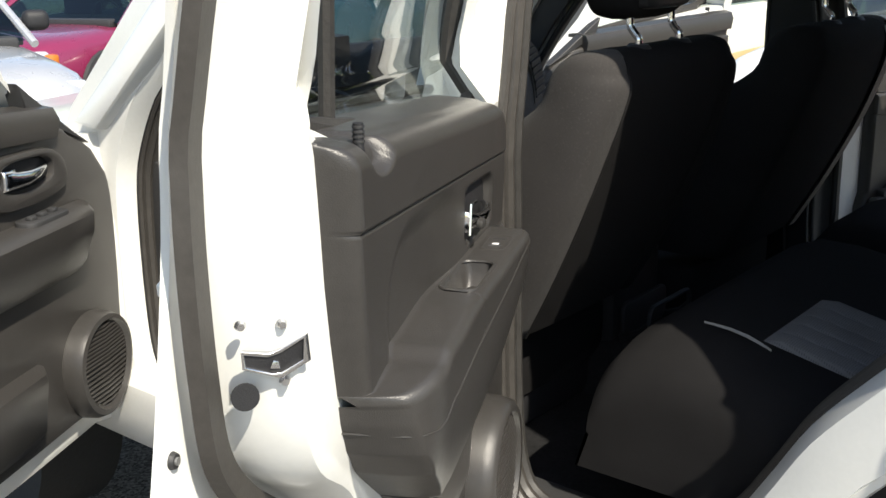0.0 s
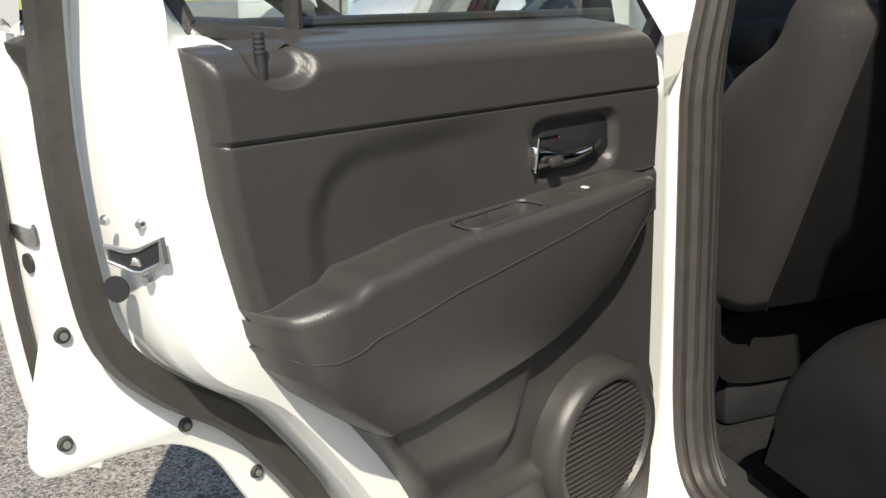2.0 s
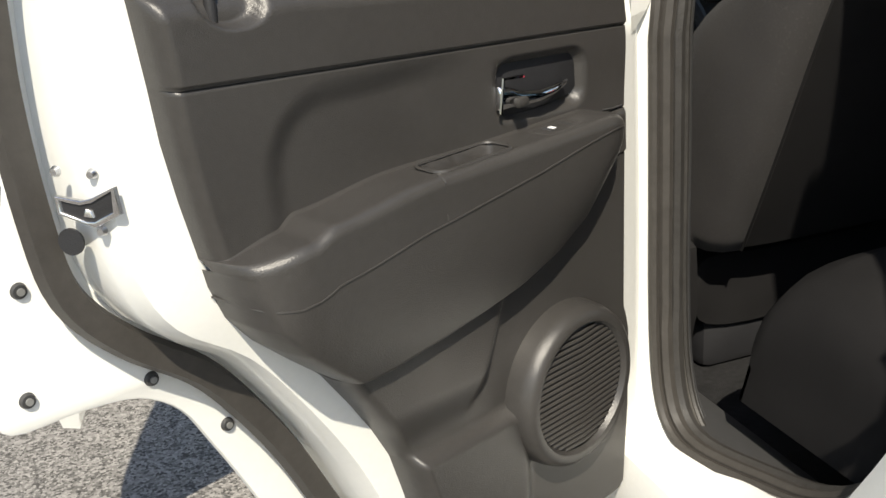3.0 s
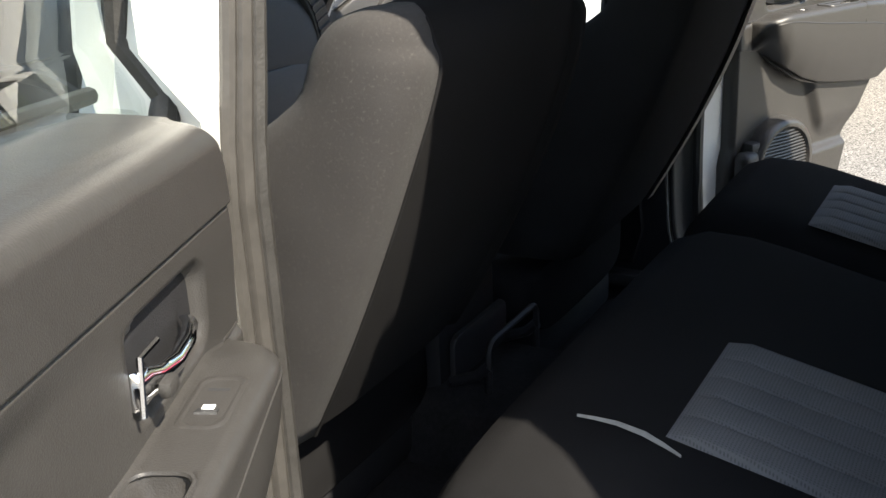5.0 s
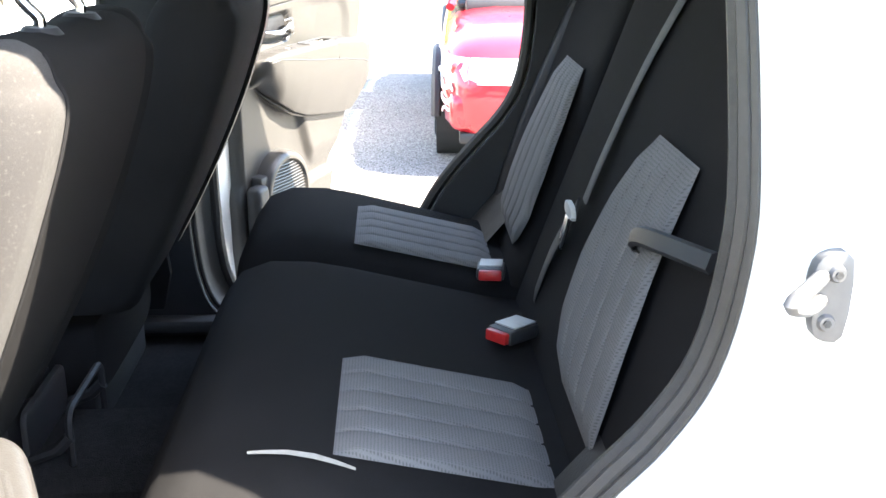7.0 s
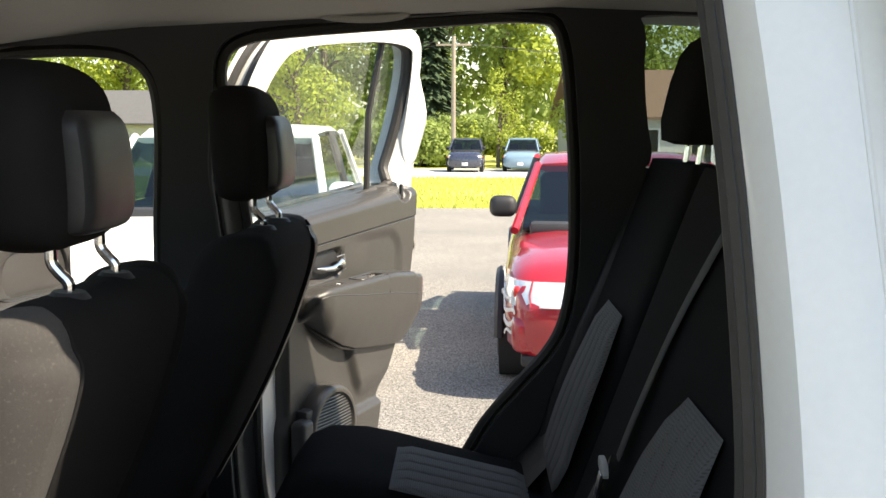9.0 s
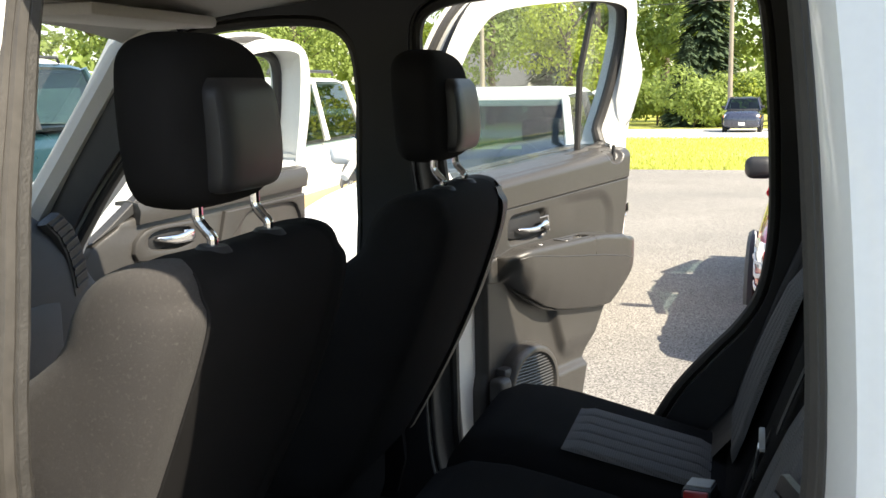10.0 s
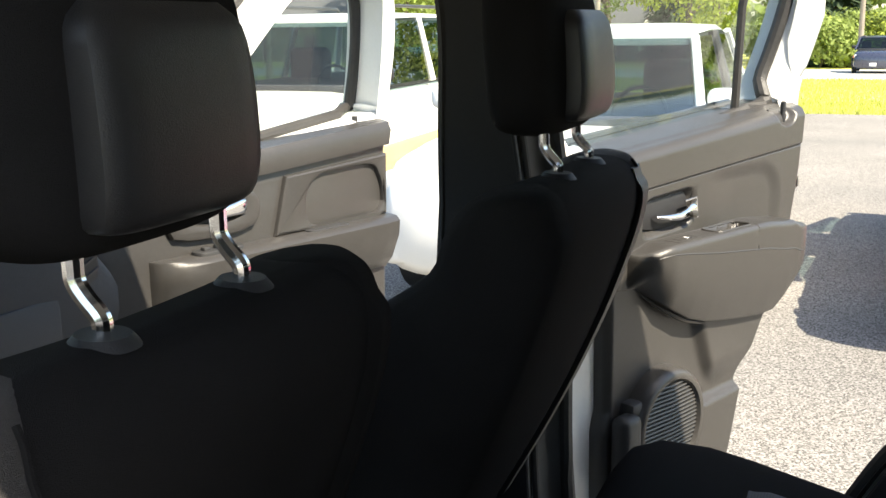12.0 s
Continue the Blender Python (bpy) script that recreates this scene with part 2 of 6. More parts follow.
def smooth(pts, steps=5, closed=True):
    """Catmull-Rom through the points."""
    P = [Vector(p) for p in pts]
    n = len(P)
    out = []
    for i in range(n if closed else n - 1):
        a = P[(i - 1) % n] if closed or i > 0 else P[0]
        b, c = P[i], P[(i + 1) % n]
        d = P[(i + 2) % n] if closed or i + 2 < n else P[-1]
        for k in range(steps):
            t = k / steps
            out.append(0.5 * ((2 * b) + (c - a) * t + (2 * a - 5 * b + 4 * c - d) * t * t + (3 * b - a - 3 * c + d) * t ** 3))
    if not closed:
        out.append(P[-1].copy())
    return out


def offset(loop, d):
    """A closed 2D loop moved inwards by d."""
    area = sum(a.x * b.y - b.x * a.y for a, b in zip(loop, loop[1:] + loop[:1]))
    sg = 1 if area > 0 else -1
    out = []
    n = len(loop)
    for i, p in enumerate(loop):
        e1, e2 = (p - loop[i - 1]), (loop[(i + 1) % n] - p)
        n1, n2 = Vector((-e1.y, e1.x)), Vector((-e2.y, e2.x))
        if n1.length < 1e-9 or n2.length < 1e-9:
            m = (n1 + n2)
        else:
            m = n1.normalized() + n2.normalized()
        m = m.normalized() if m.length > 1e-9 else Vector((0, 0))
        out.append(p + m * d * sg)
    return out


def plate(loops, lo, hi, put, bev=0.004, back=True, edge=None):
    """A slab with holes: 2D loops (outer first) between depths lo and hi; put(x, y, d) gives the 3D place. The edge at hi is rounded."""
    loops = [[Vector(p[:2]) for p in l] for l in loops]
    bm = bmesh.new()
    edge = bev if edge is None else edge
    tops = [offset(l, edge if i == 0 else -bev) for i, l in enumerate(loops)]
    mids = [offset(l, 0.3 * edge if i == 0 else -0.3 * bev) for i, l in enumerate(loops)]

    def ring(ls, d):
        return [[bm.verts.new(put(p.x, p.y, d)) for p in l] for l in ls]
    rings = [ring(loops, lo), ring(loops, hi - bev), ring(mids, hi - 0.3 * bev), ring(tops, hi)]
    for a, b in zip(rings, rings[1:]):
        for la, lb in zip(a, b):
            for i in range(len(la)):
                j = (i + 1) % len(la)
                bm.faces.new((la[i], la[j], lb[j], lb[i]))
    for r, ls in ((rings[3], tops),) + (((rings[0], loops),) if back else ()):
        flat = [v for l in r for v in l]
        for tri in geometry.tessellate_polygon([[p.to_3d() for p in l] for l in ls]):
            try:
                bm.faces.new([flat[i] for i in tri])
            except ValueError:
                pass
    return bm


def loft(rings, cap=True, closed=True):
    """Skin through rings of 3D points of equal count."""
    bm = bmesh.new()
    vs = [[bm.verts.new(p) for p in r] for r in rings]
    n = len(rings[0])
    for a, b in zip(vs, vs[1:]):
        for i in range(n if closed else n - 1):
            j = (i + 1) % n
            bm.faces.new((a[i], a[j], b[j], b[i]))
    if cap and closed:
        bm.faces.new(vs[0])
        bm.faces.new(vs[-1])
    return bm


def tube(pts, r, seg=8, ring=None):
    """A round bar along 3D points; ring makes it closed; r may be a number or a list."""
    P = [Vector(p) for p in pts]
    n = len(P)
    rs = r if isinstance(r, (list, tuple)) else [r] * n
    bm = bmesh.new()
    rows = []
    side = None
    for i, p in enumerate(P):
        a = P[i - 1] if (i > 0 or ring) else P[i]
        b = P[(i + 1) % n] if (i < n - 1 or ring) else P[i]
        t = (b - a).normalized()
        if side is None:
            side = t.orthogonal().normalized()
        side = (side - t * side.dot(t)).normalized()
        up = t.cross(side)
        rows.append([bm.verts.new(p + rs[i] * (math.cos(k * math.tau / seg) * side + math.sin(k * math.tau / seg) * up)) for k in range(seg)])
    for i in range(n if ring else n - 1):
        a, b = rows[i], rows[(i + 1) % n]
        for k in range(seg):
            bm.faces.new((a[k], a[(k + 1) % seg], b[(k + 1) % seg], b[k]))
    if not ring:
        bm.faces.new(rows[0])
        bm.faces.new(rows[-1])
    return bm


def strip(pts, w, h, normal):
    """A band of width w and height h along closed or open 3D points, lying on a surface with that normal."""
    P = [Vector(p) for p in pts]
    N = Vector(normal)
    rings = []
    for i, p in enumerate(P):
        t = (P[min(i + 1, len(P) - 1)] - P[max(i - 1, 0)]).normalized()
        s = t.cross(N).normalized()
        rings.append([p - s * w / 2, p - s * w * 0.35 + N * h, p + s * w * 0.35 + N * h, p + s * w / 2, p + s * w * 0.3 - N * 0.002, p - s * w * 0.3 - N * 0.002])
    return loft(rings)


def rbox(cx, cy, cz, sx, sy, sz, bev=0.01, seg=2, taper=None):
    """A box with rounded edges; taper(v) may move its corners."""
    bm = bmesh.new()
    bmesh.ops.create_cube(bm, size=1)
    for v in bm.verts:
        v.co = Vector((v.co.x * sx, v.co.y * sy, v.co.z * sz))
    if taper:
        for v in bm.verts:
            v.co = Vector(taper(v.co.copy()))
    if bev:
        bmesh.ops.bevel(bm, geom=bm.edges[:], offset=bev, segments=seg, profile=0.5, affect='EDGES', clamp_overlap=True)
    bmesh.ops.translate(bm, vec=(cx, cy, cz), verts=bm.verts)
    return bm


def disc(c, axis, r, h, seg=24, bev=0.0):
    """A short cylinder at c along axis."""
    bm = bmesh.new()
    bmesh.ops.create_cone(bm, cap_ends=True, segments=seg, radius1=r, radius2=r - bev, depth=h)
    q = Vector((0, 0, 1)).rotation_difference(Vector(axis)).to_matrix().to_4x4()
    bmesh.ops.transform(bm, matrix=Matrix.Translation(c) @ q, verts=bm.verts)
    return bm


def join(*bms):
    out = bmesh.new()
    for b in bms:
        me = bpy.data.meshes.new("tmp")
        b.to_mesh(me)
        b.free()
        out.from_mesh(me)
        bpy.data.meshes.remove(me)
    return out


def mirrored(bm, s):
    """The same shape, or its mirror image in x."""
    if s < 0:
        for v in bm.verts:
            v.co.x = -v.co.x
    return bm


def rounded(w, h, r, n=4, cx=0, cy=0):
    out = []
    for sx, sy, a0 in ((1, 1, 0), (-1, 1, 90), (-1, -1, 180), (1, -1, 270)):
        for k in range(n + 1):
            a = radians(a0 + 90 * k / n)
            out.append(Vector((cx + sx * (w / 2 - r) + r * math.cos(a), cy + sy * (h / 2 - r) + r * math.sin(a))))
    return out


def circle(cx, cy, r, n=28):
    return [Vector((cx + r * math.cos(k * math.tau / n), cy + r * math.sin(k * math.tau / n))) for k in range(n)]


# ---- ground ----
def ground_z(x):
    """The lot is level under the car and falls gently away beyond it."""
    return -.0175 * max(0.0, x - 1.5)


def sheet(name, x0, x1, y0, y1, z, material, label):
    bm = bmesh.new()
    xs = sorted({x0, x1} | ({1.5} if x0 < 1.5 < x1 else set()))
    vs = [[bm.verts.new((x, y, z + ground_z(x))) for y in (y0, y1)] for x in xs]
    for a, b in zip(vs, vs[1:]):
        bm.faces.new((a[0], b[0], b[1], a[1]))
    return tagged(part(name, bm, material), label, "ground", kind="structure")


sheet("ground", -900, 900, -900, 900, -0.02, GRASS_GROUND, "green lawn ground reaching the horizon")
sheet("pavement", -45, 22.5, -40, 60, 0.0, ASPHALT, "worn grey asphalt parking lot with pale chips")
sheet("road", 44, 60, -120, 160, -0.012, CONCRETE, "pale road and drive beyond the lawn")
sheet("grass_strip", -6, 22.4, 16.6, 19.4, 0.005, GRASS_GROUND, "narrow sunlit grass strip across the lot")


# ---- the white car, its body ----
BELT = 1.22          # height above which the sides lean in


def lean(z, d):
    return max(0.0, z - BELT) * (.22 + .55 * (d - .72))


REAR_OPENING = smooth([(.034, .80), (.037, 1.0), (.042, 1.25), (.058, 1.45), (.074, 1.58), (.066, 1.655), (.022, 1.690), (-.08, 1.706), (-.36, 1.726), (-.55, 1.734), (-.612, 1.700),
                       (-.640, 1.52), (-.653, 1.30), (-.649, 1.18), (-.630, 1.09), (-.592, 1.025), (-.540, .967), (-.468, .880), (-.410, .78), (-.35, .69), (-.25, .630), (-.11, .604), (-.02, .612), (.020, .67)], 4)
FRONT_OPENING = smooth([(.262, .70), (.246, 1.0), (.226, 1.3), (.205, 1.53), (.228, 1.635), (.33, 1.667), (.56, 1.653), (.64, 1.60), (.755, 1.43), (.915, 1.25), (1.0, 1.12), (1.036, 1.0), (1.04, .75), (1.02, .61), (.95, .575), (.45, .58), (.30, .61)], 4)
QUARTER_WINDOW = smooth([(-.800, 1.47), (-.775, 1.69), (-.83, 1.736), (-1.45, 1.70), (-1.55, 1.65), (-1.60, 1.50), (-1.55, 1.43), (-.86, 1.43)], 4)
REAR_ARCH = [(-1.47, .42), (-1.455, .62), (-1.42, .80), (-1.34, .92), (-1.20, .975), (-1.0, .985)]
INNER_ARCH = [(-1.50, .45), (-1.49, .70), (-1.42, .87), (-1.28, .95), (-1.05, .978), (-.86, .978), (-.73, .958), (-.635, .910), (-.56, .835), (-.495, .74), (-.465, .60), (-.455, .45)]
FRONT_ARCH = [(1.26, .42), (1.28, .62), (1.33, .78), (1.43, .87), (1.56, .91), (1.72, .915), (1.88, .91), (2.01, .87), (2.11, .78), (2.16, .62), (2.18, .42)]
QUARTER = ([(-.86, .985), (-.848, 1.02), (-.832, 1.08), (-.812, 1.18), (-.80, 1.30), (-.80, 1.42), (-.765, 1.56), (-.73, 1.68), (-.66, 1.765), (-.60, 1.79), (-1.5, 1.765), (-1.72, 1.72), (-1.86, 1.25), (-1.92, .95), (-1.92, .50), (-1.85, .42)] + REAR_ARCH)
FENDER = [(2.45, .45), (2.50, .60), (2.47, .85), (2.40, 1.02), (1.30, 1.12), (1.075, 1.14), (1.062, .9), (1.062, .5)] + FRONT_ARCH
RAIL = [(1.12, 1.16), (.95, 1.34), (.80, 1.53), (.70, 1.665), (.62, 1.72), (.3, 1.765), (-.6, 1.79), (-.655, 1.768), (-.55, 1.762), (.1, 1.738), (.35, 1.71), (.53, 1.69), (.63, 1.64), (.74, 1.48), (.90, 1.29), (1.04, 1.15)]
FRAME = [(1.25, .45), (1.25, 1.08), (1.17, 1.19), (.80, 1.665), (.70, 1.715), (.3, 1.75), (-.6, 1.775), (-1.5, 1.75), (-1.68, 1.70), (-1.80, 1.2), (-1.85, .5)] + INNER_ARCH


def ramp(x, a, b):
    t = min(1.0, max(0.0, (x - a) / (b - a)))
    return t * t * (3 - 2 * t)


def pillar_side(p):
    """1 along the front edge and lower front corner of the rear opening, 0 elsewhere."""
    return ramp(p.x, -.22, -.02) * (1 - ramp(p.y, 1.40, 1.62))


# the reveal of the rear opening widens inwards along the centre pillar
REAR_INNER = [p + (q - p) * pillar_side(p) for p, q in zip(REAR_OPENING, offset([Vector(v) for v in REAR_OPENING], -.040))]


def side_put(s):
    return lambda y, z, d: (s * (d - lean(z, d)), y, z)


suv = thing("white_suv", "white sport utility vehicle with all its side doors standing open", "car")
for s in (-1, 1):
    sp = side_put(s)
    V = lambda l: [Vector(p) for p in l]
    frame_side = part("door_frame", plate([V(FRAME), REAR_OPENING, FRONT_OPENING, QUARTER_WINDOW], .757, .815, sp, .055, True, .006), WHITE, suv, "white painted door frame with rounded edges")
    part("quarter_panel", plate([V(QUARTER), QUARTER_WINDOW], .790, .905, sp, .014), WHITE, suv, "white painted rear quarter panel")
    part("front_fender", plate([V(FENDER)], .76, .905, sp, .014), WHITE, suv, "white painted front fender")
    part("roof_rail", plate([V(RAIL)], .790, .845, sp, .014), WHITE, suv)
    inner_side = smooth([(1.15, .58), (1.15, 1.05), (.76, 1.60), (.5, 1.68), (-.5, 1.755), (-1.6, 1.70), (-1.75, 1.2), (-1.8, .60)], 3)
    part("inner_trim", plate([inner_side, offset(V(REAR_INNER), -.010), offset(V(FRONT_OPENING), -.010), V(QUARTER_WINDOW)],
                             .684, .7005, sp, .001), TRIM, suv, "charcoal plastic pillar trim")
    for inner, outer, m in ((REAR_INNER, REAR_OPENING, REVEAL), (FRONT_OPENING, FRONT_OPENING, TRIM), (QUARTER_WINDOW, QUARTER_WINDOW, TRIM)):
        ring = [[sp(a.x + (b.x - a.x) * k ** 1.4, a.y + (b.y - a.y) * k ** 1.4, .700 + .058 * k) for a, b in zip(inner, outer)] for k in (0, .25, .5, .75, 1)]
        part("opening_reveal", loft(ring, False), m, suv, "greige trim reveal round the opening, jamb shade in its colour" if m is REVEAL else "")
    # weatherstrips round the openings: lips and a bulb, further out along the centre pillar
    for loop in (REAR_OPENING, FRONT_OPENING):
        for off, d, r, m in ((.001, .730, .012, SEAL), (-.003, .714, .011, RUBBER), (.003, .747, .008, SEAL)):
            pts = [sp(p.x, p.y, d + (.030 * pillar_side(p) if loop is REAR_OPENING else 0)) for p in offset(V(loop), -off)]
            part("weatherstrip", tube(pts, r, 8, True), m, suv)
    lip = [(p, q) for p, q in zip(V(REAR_OPENING), V(REAR_INNER)) if pillar_side(p) > .12]
    cut = next((i for i in range(1, len(lip)) if (lip[i][0] - lip[i - 1][0]).length > .2), 0)
    lip = [q for p, q in lip[cut:] + lip[:cut]]
    part("inner_lip", tube([sp(p.x, p.y, .702) for p in lip], .006, 8), RUBBER, suv, "black rubber lip along the centre pillar")
    part("trim_bead", tube([sp(p.x + .012, p.y - .006 * (p.y < .64), .690) for p in lip], .006, 8), PLASTIC_DARK, suv)
    # pressed ribs in the rear jamb
    for dy, r in ((.085, .003), (.14, .004)):
        pts = [sp(y - dy, z, .8140) for y, z in ((-.628, 1.66), (-.642, 1.46), (-.654, 1.30), (-.654, 1.20), (-.642, 1.12))]
        part("jamb_rib", tube(smooth(pts, 4, False), [r * .3] + [r] * 15 + [r * .3], 8), WHITE, suv)
    part("window_pane", plate([offset(V(QUARTER_WINDOW), -.01)], .83, .835, sp, .001), GLASS_DARK, suv, "dark tinted rear quarter window")
    # wheel arch liners and wheels
    for cy, arch, dx in ((-1.0, INNER_ARCH, .795), (1.72, FRONT_ARCH, .90)):
        arc = smooth(arch, 3, False)
        part("wheel_arch", loft([[(s * xx, p.x, p.y + .004) for p in arc] for xx in (.46, .79)], cap=False, closed=False), RUBBER, suv)
        part("arch_lip", tube([sp(p.x, p.y + .006, dx) for p in arc], .016, 8), WHITE, suv, "rolled white wheel arch lip")
        wheel = part("wheel", disc((s * .76, cy, .365), (1, 0, 0), .365, .235, 40, .0), TYRE, suv, "black tyre on an alloy rim")
        part("rim", disc((s * .86, cy, .365), (1, 0, 0), .22, .06, 24, .01), RIM, wheel)

# roof, floor, front and rear
xs = [-.735, -.70, -.62, -.45, -.2, 0, .2, .45, .62, .70, .735]


def roof_ring(y, z, w, drop, thick):
    top = [(x * w / .735, y, z - drop * (abs(x) / .735) ** 3) for x in xs]
    return top + [(x, yy, zz - thick) for x, yy, zz in reversed(top)]


part("roof", loft([roof_ring(y, z, w, .035, .02) for y, z, w in ((.74, 1.70, .63), (.68, 1.745, .65), (.3, 1.785, .665), (-.6, 1.805, .665), (-1.5, 1.78, .66), (-1.74, 1.72, .63))]), WHITE, suv, "white painted roof panel")
part("headliner", loft([roof_ring(y, z, w, .05, .012) for y, z, w in ((.74, 1.675, .66), (.68, 1.70, .67), (.3, 1.752, .675), (-.6, 1.793, .675), (-1.5, 1.765, .67), (-1.72, 1.71, .66))]), LINER, suv, "pale grey cloth headliner")
part("floor_pan", rbox(0, -.25, .515, 1.50, 2.9, .05, .004), CARPET, suv, "black carpeted floor")
part("transmission_tunnel", loft([[(x, y, z) for x, z in ((-.18, .54), (-.14, .63), (-.08, .66), (.08, .66), (.14, .63), (.18, .54))] for y in (-.35, 1.2)]), CARPET, suv)
for s in (-1, 1):
    part("sill", rbox(s * .79, .40, .525, .14, 1.60, .15, .03), WHITE, suv, "white painted door sill")
    part("sill_plate", rbox(s * .680, .30, .575, .07, 1.6, .03, .008), PLASTIC_DARK, suv, "dark plastic sill scuff plate")
part("hood", loft([[(x * w, y, z - .05 * x * x) for x in (-1, -.9, -.6, -.2, .2, .6, .9, 1)] + [(x * w, y, z - .08) for x in (1, -1)] for y, z, w in ((1.20, 1.15, .76), (1.6, 1.13, .78), (2.2, 1.07, .78), (2.45, .98, .76), (2.52, .85, .74))]), WHITE, suv, "white painted hood")
part("front_bumper", rbox(0, 2.48, .58, 1.70, .22, .36, .06, 3), WHITE, suv)
part("grille", rbox(0, 2.53, .86, 1.1, .06, .16, .02), PLASTIC_DARK, suv)
part("tailgate", plate([rounded(1.52, 1.22, .1, 4, 0, 1.02), rounded(1.15, .42, .08, 4, 0, 1.48)], -1.90, -1.80, lambda x, z, d: (x * (1 - .12 * max(0, z - 1.2)), d + .25 * max(0, z - 1.2), z), .01), WHITE, suv, "white tailgate with its window")
part("rear_window_pane", plate([rounded(1.17, .44, .08, 4, 0, 1.48)], -1.83, -1.825, lambda x, z, d: (x * (1 - .12 * max(0, z - 1.2)), d + .25 * max(0, z - 1.2), z), .001), GLASS_DARK, suv)
part("rear_bumper", rbox(0, -1.95, .58, 1.70, .18, .28, .05, 3), WHITE, suv)
part("windshield", loft([[(x * w, y - .04 * x * x, z) for x in (-1, -.6, -.2, .2, .6, 1)] for y, z, w in ((1.24, 1.13, .72), (.76, 1.665, .62))], cap=False, closed=False), GLASS_CLEAR, suv, "clear windshield glass")
part("cowl", rbox(0, 1.27, 1.08, 1.45, .16, .07, .02), PLASTIC_DARK, suv)
for s in (-1, 1):
    part("a_pillar_trim", tube([(s * .70, 1.18, 1.10), (s * .672, .97, 1.36), (s * .625, .76, 1.61), (s * .60, .62, 1.675)], .038, 8), LINER, suv, "pale grey front pillar trim")
    part("sun_visor", rbox(s * .34, .58, 1.665, .46, .17, .025, .01, 2), LINER, suv, "pale grey cloth sun visor")
    # grab handles on the roof rail
    pts = smooth([(s * .590, -.13, 1.752), (s * .576, -.14, 1.734), (s * .570, -.19, 1.726), (s * .570, -.25, 1.726), (s * .576, -.30, 1.734), (s * .590, -.31, 1.752)], 4, False)
    part("grab_handle", tube(pts, .008, 8), LINER, suv, "pale grey roof grab handle")
part("cargo_wall", rbox(0, -1.0, .80, 1.44, .04, .5, .01), TRIM, suv)
# striker on the rear door frame
st = part("door_striker", join(plate([smooth([(-.014, .030), (.010, .032), (.017, .012), (.013, -.004), (.014, -.020), (.008, -.034), (-.012, -.032)], 3)], 0, .012, lambda a, b, c: (-.811 - c, -.690 + a, 1.184 + b), .002),
                               tube(smooth([(-.817, -.684, 1.200), (-.842, -.664, 1.199), (-.856, -.646, 1.191), (-.842, -.664, 1.183), (-.817, -.684, 1.181)], 4, False), .0062, 10)), STRIKER, suv, "dull steel door striker loop")
for y, z in ((-.692, 1.203), (-.687, 1.164)):
    bolt = part("striker_bolt", disc((-.8245, y, z), (-1, 0, 0), .0075, .004, 16, .002), STRIKER, st)
    part("bolt_recess", disc((-.8266, y, z), (-1, 0, 0), .0032, .002, 6), PLASTIC_DARK, st)
part("fuel_door", plate([rounded(.15, .15, .03, 4, -1.35, 1.08)], .904, .908, side_put(1), .002), WHITE, suv)


# ---- doors ----
DOOR_SKIN = [(.762, 1.40), (.766, 1.30), (.786, 1.20), (.812, 1.10), (.843, .992), (.834, .950), (.76, .944), (.70, .932), (.655, .898), (.624, .843), (.59, .775), (.53, .65), (.45, .54), (.33, .49), (.10, .475), (-.05, .48), (-.09, .55),
             (-.085, .9), (-.08, 1.28), (-.085, 1.45), (-.06, 1.60), (.0, 1.70), (.10, 1.755), (.35, 1.785), (.56, 1.80), (.705, 1.787), (.755, 1.74), (.788, 1.58)]
DOOR_GLASS = [(.640, 1.352), (.660, 1.356), (.666, 1.38), (.690, 1.46), (.705, 1.56), (.700, 1.68), (.65, 1.738), (.45, 1.742), (.15, 1.72), (.04, 1.690), (-.024, 1.58), (-.039, 1.45), (-.032, 1.262), (.3, 1.30)]
DOOR_BOX = [(.745, 1.40), (.752, 1.30), (.752, 1.20), (.740, 1.10), (.705, 1.03), (.63, .970), (.57, .89), (.51, .79), (.45, .66), (.38, .56), (.28, .525), (.05, .52), (-.05, .55), (-.06, .9), (-.05, 1.28), (-.05, 1.45), (-.03, 1.58),
            (.03, 1.68), (.12, 1.73), (.35, 1.76), (.55, 1.772), (.675, 1.760), (.720, 1.71), (.744, 1.56)]


def door_put(s):
    """Door space: u from the hinge to the free edge, z up, n towards the cabin when the door is shut."""
    def place(u, z, n):
        k = 1 - 0.36 * max(0.0, min(1.0, (z - 1.295 - .08 * u) / 0.05)) * max(0.0, min(1.0, (.708 + .20 * max(0.0, z - 1.36) - u) / .02)) if n < 0 else 1
        return (u, s * (-.15 + (n + .15) * k + 0.22 * max(0.0, z - 1.36)), z)
    return place


PANEL_REAR = [(.54, .30), (.56, .36), (.59, .395), (.68, .430), (.792, .462), (.835, .484), (.882, .513), (.933, .548), (.962, .581), (1.0, .622), (1.035, .650), (1.072, .664), (1.106, .670), (1.16, .681), (1.217, .690), (1.269, .694), (1.352, .702), (1.385, .704)]
PANEL_FRONT = [(.54, .07), (.56, .035), (.68, .024), (.80, .022), (.818, .026), (.84, .033), (1.1, .030), (1.21, .030), (1.26, .038), (1.295, .055), (1.34, .080)]
BULGE_LOW = [(-.05, 1.072), (.10, 1.056), (.125, 1.038), (.168, 1.010), (.229, .979), (.289, .961), (.35, .951), (.416, .943), (.498, .935), (.54, .936), (.60, .938), (.75, .940)]


def lerp_list(rows, x):
    if x <= rows[0][0]:
        return rows[0][1]
    for (a, p), (b, q) in zip(rows, rows[1:]):
        if x <= b:
            return p + (q - p) * (x - a) / (b - a)
    return rows[-1][1]


